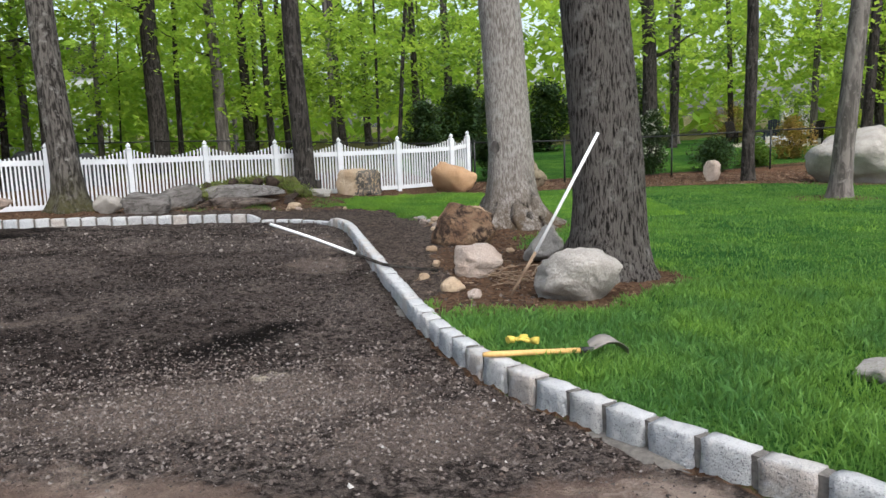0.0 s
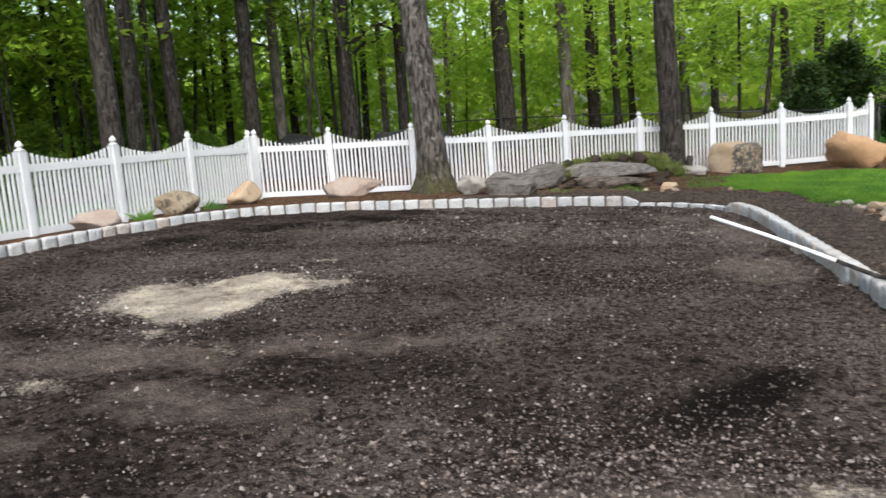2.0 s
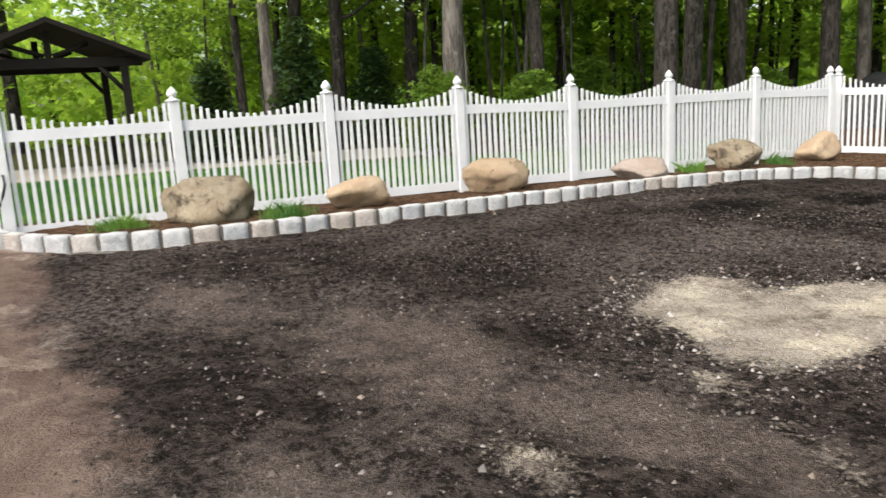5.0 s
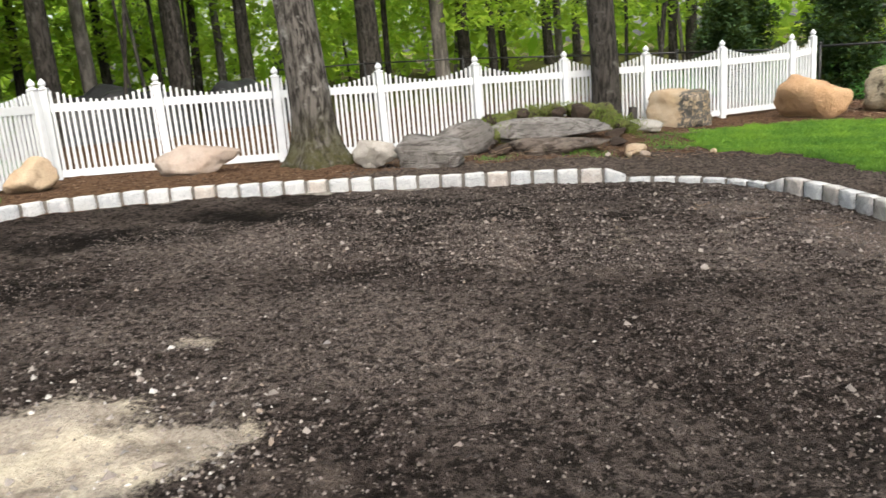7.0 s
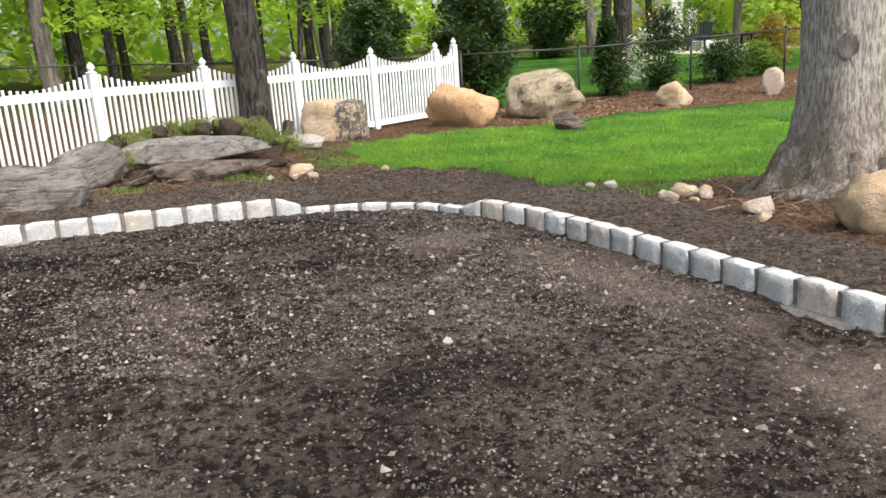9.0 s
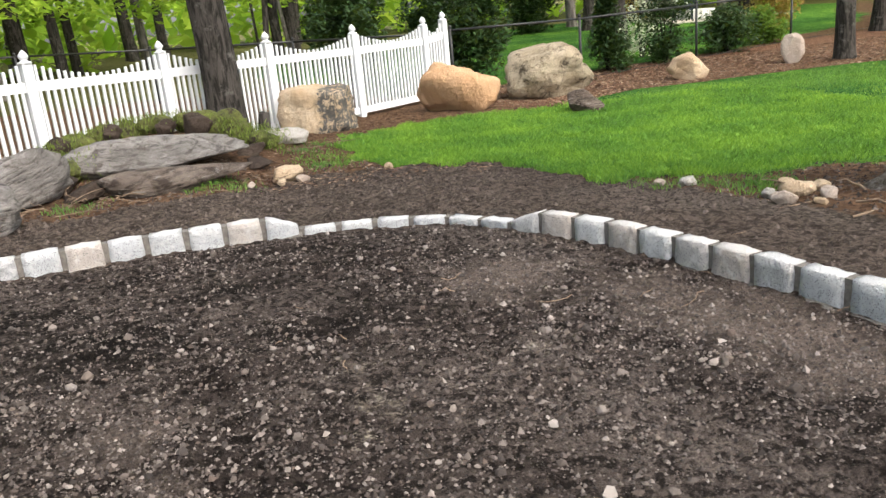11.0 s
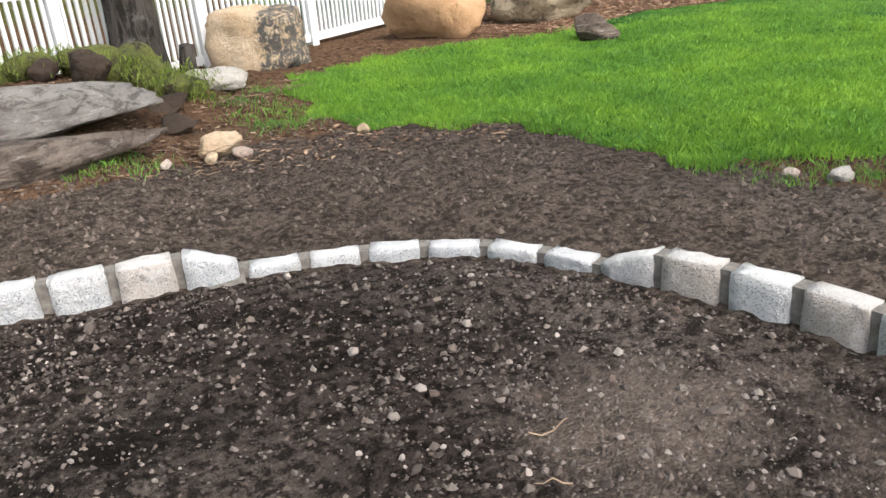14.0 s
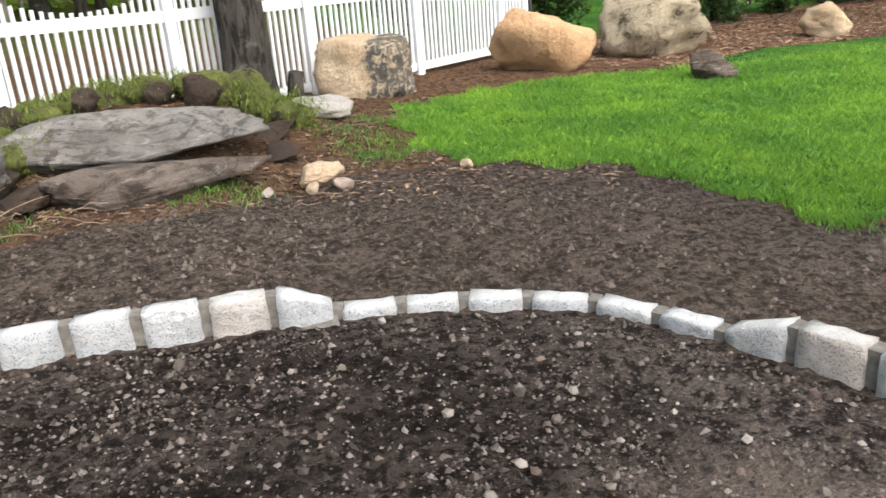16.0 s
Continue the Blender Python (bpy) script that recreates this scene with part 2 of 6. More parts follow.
LEAF_LIME = mat_leaf("lime_leaves", (0.2, 0.28, 0.02), (0.34, 0.42, 0.04), 0.4)
PETAL = mat_leaf("pale_blossom", (0.5, 0.5, 0.4), (0.7, 0.7, 0.58), 0.3)
BLADE = mat_leaf("grass_blades", (0.034, 0.112, 0.03), (0.115, 0.25, 0.062), 0.35, ((0.09, 0.20, 0.022), (0.22, 0.38, 0.06)))
BLADE_MOSS = mat_leaf("moss_blades", (0.07, 0.10, 0.018), (0.19, 0.24, 0.045), 0.35)
# brighter copy of the lawn blades: sunlight on the north lawn as colour
BLADE_SUNLIT = mat_leaf("sunlit_grass_blades", (0.03, 0.11, 0.02), (0.16, 0.35, 0.05), 0.4, ((0.13, 0.28, 0.026), (0.32, 0.52, 0.065)))
ROCK_TAN = mat_rock("tan_boulder", (0.48, 0.335, 0.21), (0.58, 0.45, 0.31), (0.33, 0.235, 0.155), 0.58)
ROCK_ORANGE = mat_rock("orange_boulder", (0.48, 0.285, 0.15), (0.55, 0.35, 0.20), (0.38, 0.225, 0.12), 0.62)
ROCK_GREY = mat_rock("grey_boulder", (0.37, 0.34, 0.30), (0.52, 0.485, 0.435), (0.20, 0.18, 0.155), 0.62)
ROCK_PINK = mat_rock("pinkish_boulder", (0.42, 0.325, 0.26), (0.50, 0.42, 0.36), (0.30, 0.235, 0.19), 0.6)
ROCK_DIRTY = mat_rock("soil_stained_boulder", (0.44, 0.31, 0.19), (0.52, 0.39, 0.26), (0.10, 0.065, 0.042), 0.56)
ROCK_EARTHY = mat_rock("earth_caked_boulder", (0.20, 0.115, 0.065), (0.38, 0.26, 0.155), (0.035, 0.021, 0.014), 0.46)
ROCK_MOTTLED = mat_rock("lichen_mottled_boulder", (0.48, 0.34, 0.20), (0.58, 0.47, 0.34), (0.10, 0.097, 0.088), 0.52, side=0.02, blots=11)
ROCK_SLAB = mat_rock("weathered_slab", (0.17, 0.155, 0.14), (0.33, 0.305, 0.28), (0.11, 0.094, 0.08), 0.52, strata=0.7)
MOSS = mat_rock("moss", (0.07, 0.085, 0.018), (0.16, 0.175, 0.04), (0.03, 0.021, 0.014), 0.50, blots=9)
SOIL_LUMP = mat_rock("torn_soil", (0.03, 0.02, 0.014), (0.06, 0.042, 0.03), (0.018, 0.012, 0.009), 0.55)
ROCK_BROWN = mat_rock("soil_brown_slab", (0.115, 0.088, 0.07), (0.20, 0.16, 0.13), (0.05, 0.036, 0.027), 0.50, strata=0.7)
ROCK_OLIVE = mat_rock("mossy_boulder", (0.25, 0.195, 0.125), (0.44, 0.37, 0.265), (0.085, 0.066, 0.045), 0.52)


# ---- building helpers ----
def part(name, bm, material, parent=None, label=""):
    """Links a bmesh as one mesh object, under a thing or part if given."""
    me = bpy.data.meshes.new(name)
    bm.to_mesh(me)
    bm.free()
    me.materials.append(material)
    ob = new(name, me)
    ob.parent = parent
    return tagged(ob, label)


def mesh_object(name, verts, faces, material, parent=None, smooth=False):
    me = bpy.data.meshes.new(name)
    me.from_pydata(verts, [], faces)
    me.materials.append(material)
    if smooth:
        me.shade_smooth()
    ob = new(name, me)
    ob.parent = parent
    return ob


def share(name, me, parent, m):
    ob = new(name, me)
    ob.parent = parent
    ob.matrix_basis = m
    return ob


def box(bm, lo, hi, bevel=0.0):
    m = Matrix.Translation([(a + b) / 2 for a, b in zip(lo, hi)]) @ Matrix.Diagonal([b - a for a, b in zip(lo, hi)] + [1])
    vs = bmesh.ops.create_cube(bm, size=1, matrix=m)["verts"]
    if bevel:
        es = list({e for v in vs for e in v.link_edges})
        bmesh.ops.bevel(bm, geom=es, offset=bevel, segments=1, affect="EDGES")


def empty(name, x, y, z, rz=0.0):
    ob = new(name)
    ob.empty_display_size = 0.2
    ob.matrix_basis = pose(x, y, z, 0, 0, rz)
    return ob


def tube(bm, points, radii, sides=8, cap=True):
    """A tapered tube along points."""
    rings = []
    for i, p in enumerate(points):
        a, b = Vector(points[max(i - 1, 0)]), Vector(points[min(i + 1, len(points) - 1)])
        d = (b - a).normalized()
        u = d.orthogonal().normalized() if abs(d.z) < 0.9 else Vector((1, 0, 0)).cross(d).normalized()
        v = d.cross(u)
        rings.append([bm.verts.new(Vector(p) + radii[i] * (math.cos(k * math.tau / sides) * u + math.sin(k * math.tau / sides) * v)) for k in range(sides)])
    for r, s in zip(rings, rings[1:]):
        for k in range(sides):
            bm.faces.new((r[k], r[(k + 1) % sides], s[(k + 1) % sides], s[k])).smooth = True
    if cap:
        bm.faces.new(rings[0][::-1])
        bm.faces.new(rings[-1])


# ---- plan ----
KERB = [(6.72, -7.24), (6.06, -6.44), (5.44, -5.77), (5.0, -5.31), (4.57, -4.79), (4.18, -4.23), (3.83, -3.68), (3.52, -2.95), (3.22, -2.05), (2.68, -0.07), (2.2, 1.72),
        (1.93, 2.72), (1.64, 3.85), (1.40, 4.72), (1.16, 5.42), (0.77, 6.07)]
ARC = [(0.76, 6.07), (0.6, 6.31), (0.39, 6.52), (0.15, 6.64), (-0.14, 6.72), (-0.42, 6.76), (-0.70, 6.78)]
KERB_W = [(-0.70, 6.78), (-1.0, 6.78), (-1.9, 6.72), (-2.6, 6.58), (-3.3, 6.46), (-4.1, 6.32), (-5.0, 6.16), (-5.9, 5.92), (-6.75, 5.52), (-7.4, 5.0), (-7.8, 4.3), (-7.98, 3.2), (-7.96, 2.0),
          (-7.86, 0.5), (-7.74, -0.7), (-7.67, -1.8), (-7.61, -2.8), (-7.56, -3.6), (-7.6, -4.4), (-7.75, -5.0), (-8.1, -5.5), (-8.6, -5.85), (-9.3, -6.0)]
PAD = KERB + ARC + KERB_W + [(-9.4, -20), (12, -20), (8.5, -9.5)]
LAWN = [(3.42, -2.42), (4.0, -2.25), (4.5, -2.15), (5.0, -1.8), (5.5, -1.1), (6.0, -0.3), (5.7, 0.6), (4.95, 1.0), (4.4, 1.9), (4.3, 3.2), (4.9, 4.1), (5.0, 6.0), (4.1, 6.75), (3.3, 6.62), (2.75, 6.98), (2.3, 7.2), (2.04, 7.35), (1.93, 7.95),
        (1.86, 8.5), (1.76, 8.93), (1.22, 9.29), (0.56, 9.56), (0.3, 10.5), (0.25, 11.9), (1.2, 12.9), (2.7, 13.4), (4.4, 13.6), (6.0, 14.6), (8.2, 14.7), (11.7, 14.2), (13.3, 13.0), (17, 12.0), (60, 11), (60, -60), (14, -25), (8.7, -9.6)] + [(x + 0.1, y - 0.05) for x, y in KERB[:9]]
LAWN_BACK = [(2, 17.8), (5, 18.3), (9, 19.4), (12, 20.4), (18, 23), (24, 31), (22, 44), (3, 38), (-1, 26)]
LAWN_POOL = [(-10.2, -9), (-10.2, 4), (-11.5, 10), (-15, 12), (-17, 3), (-17.5, -9)]
MULCH = [(3.2, 14.4), (4.4, 13.6), (6.0, 14.6), (8.2, 14.7), (11.7, 14.2), (13.3, 13.0), (17, 12.0), (30, 12), (30, 17), (17, 21), (12, 20), (9, 19), (5, 18), (2.6, 17.4)]
SAND = [[(-3.98, -1.4), (-3.95, -1.0), (-3.39, -0.83), (-3.26, -0.4), (-3.05, -0.03), (-2.85, -0.02), (-2.61, -0.32), (-2.38, -0.26), (-2.09, -0.26), (-2.13, -0.51), (-2.25, -0.73), (-2.3, -1.1), (-2.27, -1.49), (-2.22, -1.88), (-2.31, -2.13), (-2.67, -2.13), (-3.08, -2.1), (-3.43, -2.07)]]


TRACKS = [([(-1.55, 5.6), (-1.4, 4.6), (-1.22, 3.5), (-1.3, 2.0), (-1.5, 0.6)], 0.13, 0.022), ([(0.75, 2.45), (0.2, 1.96), (-0.55, 1.22), (-1.05, 0.5)], 0.13, 0.026),
          ([(0.05, 4.6), (-0.03, 3.9), (0.1, 3.2)], 0.12, 0.02), ([(-3.4, 0.4), (-3.0, -1.03), (-2.6, -1.5)], 0.12, 0.018), ([(1.3, -1.6), (0.5, -2.5), (-0.4, -3.2)], 0.13, 0.018), ([(-2.6, 4.4), (-2.45, 3.5), (-2.7, 2.2)], 0.13, 0.02), ([(-5.5, 3.6), (-4.2, 2.9), (-2.9, 2.6)], 0.14, 0.016)]


def patchy(x, y, f=1.0, seed=0.0):
    return 0.5 + 0.25 * np.sin(2.1 * f * x + 1.3 * np.sin(1.7 * f * y + seed)) + 0.25 * np.sin(1.9 * f * y - 1.1 * np.sin(2.3 * f * x + 2 + seed))


DUSTY = ((-3.6, -3.6, 2.0, 1.1, 0.0, 0.72), (-0.6, -2.3, 1.5, 0.5, 0.5, 0.7), (-1.6, -0.6, 0.6, 0.5, 0.0, 0.55), (0.4, 5.0, 0.65, 0.6, 0.3, 0.75), (2.4, 6.0, 1.0, 1.2, 0.3, 0.95), (1.6, 6.9, 0.9, 0.7, 0.0, 0.65), (-5.2, -4.4, 1.6, 0.7, 0.2, 0.7), (-1.9, -4.6, 1.6, 0.5, 0.1, 0.7), (2.3, -4.2, 1.9, 0.8, 0.3, 0.85), (3.6, -4.6, 0.9, 0.6, 0.8, 0.85), (0.6, -4.7, 1.2, 0.4, 0.1, 0.7), (3.0, -3.3, 0.5, 0.5, 0.8, 0.65), (-2.0, -3.1, 1.5, 0.7, 0.3, 0.72), (-0.8, -3.7, 1.3, 0.6, 0.0, 0.7), (-1.6, 3.4, 0.45, 2.2, 0.25, 0.55), (1.25, 3.6, 0.7, 2.4, 0.25, 0.75), (1.7, 1.2, 0.8, 1.5, 0.2, 0.75), (2.7, 5.6, 0.9, 1.7, 0.3, 0.9), (3.0, 3.4, 0.6, 1.6, 0.0, 0.8), (1.2, 8.0, 1.2, 0.5, 0.2, 0.55), (-3.6, 5.2, 1.4, 0.4, 0.1, 0.5), (0.35, 4.6, 0.6, 0.9, 0.3, 0.55), (-0.7, 2.4, 0.5, 0.5, 0, 0.55), (-3.0, 2.6, 2.4, 0.3, 0.6, 0.5), (-6.2, -3.6, 1.3, 0.9, 0.2, 0.5), (0.2, -1.4, 2.2, 0.3, 0.7, 0.45))


def dust(X, Y):
    """Dry dusty spots on the pad and the soil, 0 to 1."""
    out = np.zeros(np.shape(X))
    for x, y, rx, ry, rot, h in DUSTY:
        out = np.maximum(out, hump(X, Y, x, y, rx, ry, h, rot))
    return out


def inside(poly, X, Y):
    """Signed distance to a polygon, positive inside."""
    P = np.array(poly)
    best, odd = np.full(X.shape, 1e9), np.zeros(X.shape, bool)
    for (ax, ay), (bx, by) in zip(P, np.roll(P, -1, 0)):
        dx, dy = bx - ax, by - ay
        t = np.clip(((X - ax) * dx + (Y - ay) * dy) / (dx * dx + dy * dy + 1e-12), 0, 1)
        best = np.minimum(best, (X - ax - t * dx) ** 2 + (Y - ay - t * dy) ** 2)
        if ay != by:
            odd ^= ((ay > Y) != (by > Y)) & (X < (bx - ax) * (Y - ay) / (by - ay) + ax)
    return np.where(odd, 1, -1) * np.sqrt(best)


def step(a, b, v):
    t = np.clip((v - a) / (b - a), 0, 1)
    return t * t * (3 - 2 * t)


def hump(X, Y, x, y, rx, ry, h, rot=0.0):
    c, s = math.cos(rot), math.sin(rot)
    u, v = ((X - x) * c + (Y - y) * s) / rx, (-(X - x) * s + (Y - y) * c) / ry
    return h * np.exp(-(u * u + v * v))


def plane(X, Y):
    return -0.0173 * np.clip(X, -11, 4) - 0.0249 * np.clip(Y, -12, 10.5)


def level(X, Y):
    """Height of the ground."""
    X, Y = np.asarray(X, float), np.asarray(Y, float)
    z = plane(X, Y)
    d = inside(PAD, X, Y)
    east = step(0.5, 1.5, X) * step(6.2, 5.4, Y)
    west = step(-0.8, -1.4, X)
    rise = 0.045 + 0.085 * east + 0.07 * west
    fade = 1 - 0.75 * step(0.6, 4.5, -d) * (1 - 0.6 * east)
    z = z + np.where(d < 0, rise * step(0.02, 0.14, -d) * fade, 0)
    z = z - 0.07 * east * (d < 0) * step(0.4, 1.6, -d)
    z = z - 0.10 * step(-8.6, -9.3, X) * step(8, 5, Y) * (d < 0)
    z = z + hump(X, Y, -2.2, 10.9, 1.5, 1.25, 0.47, 0.35) + hump(X, Y, -1.3, 12.3, 1.2, 1.0, 0.16)
    z = z + hump(X, Y, -5.2, 8.2, 0.9, 0.8, 0.09) + hump(X, Y, 3.95, 5.3, 1.2, 1.2, 0.06)
    z = z + 0.5 * step(17.5, 32, Y) + 0.03 * np.sin(X * 0.9 + 1) * np.sin(Y * 0.7) * step(8, 14, np.hypot(X, Y - 2))
    return z


def z_at(x, y):
    return float(level(np.array([x]), np.array([y]))[0])


# ---- ground ----
def axis(lo, hi, cell, reach):
    mid = np.arange(lo, hi + cell / 2, cell)
    out, s = [], cell
    while (out[-1] if out else 0) < reach:
        s *= 1.22
        out.append((out[-1] if out else 0) + s)
    out = np.array(out)
    return np.concatenate([lo - out[::-1], mid, hi + out])


def build_ground():
    xs, ys = axis(-10.5, 7.5, 0.05, 900), axis(-9.5, 15.5, 0.05, 900)
    X, Y = np.meshgrid(xs, ys)
    near = step(16, 11, np.hypot(X + 1, Y - 3))
    rng = np.random.default_rng(4)
    Z = level(X, Y)
    d_pad, d_lawn = inside(PAD, X, Y), inside(LAWN, X, Y)
    rough = np.zeros_like(X)
    for k in range(26):
        a, f = rng.uniform(0, math.tau), rng.uniform(1.5, 22)
        rough += np.sin(f * (X * math.cos(a) + Y * math.sin(a)) + rng.uniform(0, 6)) / (1 + 0.35 * f)
    Z = Z + 0.011 * rough * near + rng.normal(0, 0.0055, X.shape) * near * (d_lawn < 0)
    # tyre tracks with lug marks pressed into the pad
    lumps = np.zeros_like(X)
    for k in range(14):
        a, f = rng.uniform(0, math.tau), rng.uniform(14, 48)
        lumps += np.sin(f * (X * math.cos(a) + Y * math.sin(a)) + 2.5 * np.sin(2.3 * X + k) + 2.5 * np.sin(2.9 * Y - k)) / 14 ** 0.5
    Z += 0.010 * lumps * near * (d_lawn < 0) * (0.35 + 0.65 * step(0.2, 0.8, patchy(X, Y, 0.9, 2.0)))
    for track, w, deep in TRACKS:
        for (ax, ay), (bx, by) in zip(track, track[1:]):
            L = math.hypot(bx - ax, by - ay)
            u, v = ((X - ax) * (bx - ax) + (Y - ay) * (by - ay)) / L, ((Y - ay) * (bx - ax) - (X - ax) * (by - ay)) / L
            on = (u > 0) & (u < L) & (d_pad > 0.25)
            Z -= on * deep * np.exp(-(v / w) ** 4) * (0.5 + 0.5 * np.sign(np.sin(math.tau * (u + 0.35 * np.abs(v)) / 0.17)))
    soft = lambda d, w: np.clip(0.5 + d / w, 0, 1)
    wood = np.clip(step(19, 23, np.hypot(X + 1, Y - 1)), 0, 1) * (X < 3)
    wood = np.maximum(wood, step(30, 45, np.hypot(X, Y)))
    lawn = np.maximum(np.maximum(soft(d_lawn, 0.5), soft(inside(LAWN_BACK, X, Y), 0.8)), soft(inside(LAWN_POOL, X, Y), 1.0))
    for x, y, r in ((5.12, -0.1, 0.5), (4.15, 5.2, 1.0), (11.5, 10.1, 1.0)):
        lawn = np.minimum(lawn, soft(np.hypot(X - x, Y - y) - r, 0.5))
    d_sand = inside(SAND[0], X, Y)
    sand = np.maximum(soft(d_sand + 0.06, 0.5), 0)
    for x, y, rx, ry, h in ((-2.0, -3.75, 0.36, 0.22, 0.62), (2.46, -3.65, 0.2, 0.14, 0.62), (-2.9, 0.75, 0.2, 0.14, 0.8), (-0.9, -3.2, 0.6, 0.3, 0.42), (-0.62, 3.55, 0.26, 0.5, 0.42), (-0.66, 3.98, 0.3, 0.2, 0.42), (0.14, 3.9, 0.14, 0.26, 0.42), (-2.3, -2.5, 0.5, 0.25, 0.5), (-1.6, -2.7, 0.9, 0.3, 0.44)):
        sand = np.maximum(sand, h * np.exp(-((X - x) / rx) ** 2 - ((Y - y) / ry) ** 2))
    edge = np.interp(X, [-9, -7.7, -5.5, -4.2, -3.0, -1.8, -1.1, 0.5, 1.5, 2.6, 3.1, 3.9, 4.5, 6], [-5.4, -5.45, -5.5, -5.35, -5.2, -5.2, -5.25, -5.3, -5.3, -5.25, -5.5, -5.45, -5.05, -6.4])
    brown = soft(edge - Y, 0.8) * (d_pad > -0.05)
    soil_zone = [(-4.6, 6.5), (-3.0, 8.2), (-1.5, 8.6), (-0.3, 9.5), (0.51, 9.54), (1.22, 9.29), (1.76, 8.93), (1.93, 7.95), (2.04, 7.35), (2.3, 7.0), (2.5, 6.2), (2.9, 4.6), (3.2, 2.8), (3.1, 1.0), (3.6, -1.0), (3.2, -2.2), (0.9, 5.0), (-0.8, 6.5)]
    damp = np.zeros_like(X)
    for x, y, rx, ry, rot, h in ((2.0, -2.6, 1.0, 0.34, 1.18, 0.95), (0.9, -1.2, 1.2, 0.5, 0.6, 0.6), (-1.9, 4.8, 0.8, 0.9, 0, 0.75), (-4.6, 4.6, 1.8, 0.8, -0.2, 0.8), (-6.4, 1.8, 0.9, 1.6, 0.1, 0.75), (-1.2, 3.2, 2.6, 0.5, -0.4, 0.5), (-3.2, 5.5, 2.6, 0.6, -0.12, 0.75), (-0.6, 4.6, 1.0, 0.5, 0.3, 0.6), (0.2, -0.3, 2.4, 0.6, 0.5, 0.6), (-2.7, 4.4, 0.9, 1.4, 0.2, 0.7), (-5.6, 3.5, 2.2, 0.9, 0.4, 0.8), (-5.2, 1.6, 1.2, 0.7, 0.3, 0.7), (-1.3, 5.5, 0.9, 0.35, 0.1, 0.7), (0.3, 5.7, 0.55, 0.3, -0.5, 0.55), (-0.1, 2.2, 0.8, 0.5, 0.3, 0.6), (-2.6, 2.2, 1.2, 0.4, 0.8, 0.6), (-5.0, -1.8, 1.3, 0.6, 1.2, 0.55), (1.4, 1.0, 0.8, 0.4, -1.0, 0.3)):
        damp = np.maximum(damp, hump(X, Y, x, y, rx, ry, h, rot))
    dusty = dust(X, Y)
    fields = {"damp": damp, "dusty": dusty, "lawn": lawn, "brown": brown, "sand": sand, "millings": soft(d_pad - 0.03, 0.12), "soil": soft(inside(soil_zone, X, Y), 0.4),
              "mulch": soft(inside(MULCH, X, Y), 0.5), "wood": wood * (1 - lawn), "deck": soft(inside([(-17.5, -20), (-17.5, 4), (-22, 4), (-22, -20)], X, Y), 0.3) + soft(inside([(14.5, 28.5), (19.5, 27.5), (22, 33), (17, 35), (14.5, 32)], X, Y), 0.5)}
    nx, ny = len(xs), len(ys)
    verts = np.stack([X, Y, Z], -1).reshape(-1, 3)
    i = np.arange(nx * ny).reshape(ny, nx)
    quads = np.stack([i[:-1, :-1], i[:-1, 1:], i[1:, 1:], i[1:, :-1]], -1).reshape(-1, 4)
    me = bpy.data.meshes.new("ground")
    me.from_pydata(verts.tolist(), [], quads.tolist())
    me.shade_smooth()
    me.materials.append(GROUND)
    for name, v in fields.items():
        me.attributes.new(name, "FLOAT", "POINT").data.foreach_set("value", np.clip(v, 0, 1).astype(np.float32).ravel())
    build_ground.grid = (xs, ys, Z)
    return tagged(new("ground", me), "dark gravel pad, bare soil and green lawn", "ground", kind="structure")


ground = build_ground()


def surface(x, y):
    """Height of the built ground sheet."""
    xs, ys, Z = build_ground.grid
    i, j = np.clip(np.searchsorted(xs, x) - 1, 0, len(xs) - 2), np.clip(np.searchsorted(ys, y) - 1, 0, len(ys) - 2)
    u, v = (x - xs[i]) / (xs[i + 1] - xs[i]), (y - ys[j]) / (ys[j + 1] - ys[j])
    return (Z[j, i] * (1 - u) + Z[j, i + 1] * u) * (1 - v) + (Z[j + 1, i] * (1 - u) + Z[j + 1, i + 1] * u) * v


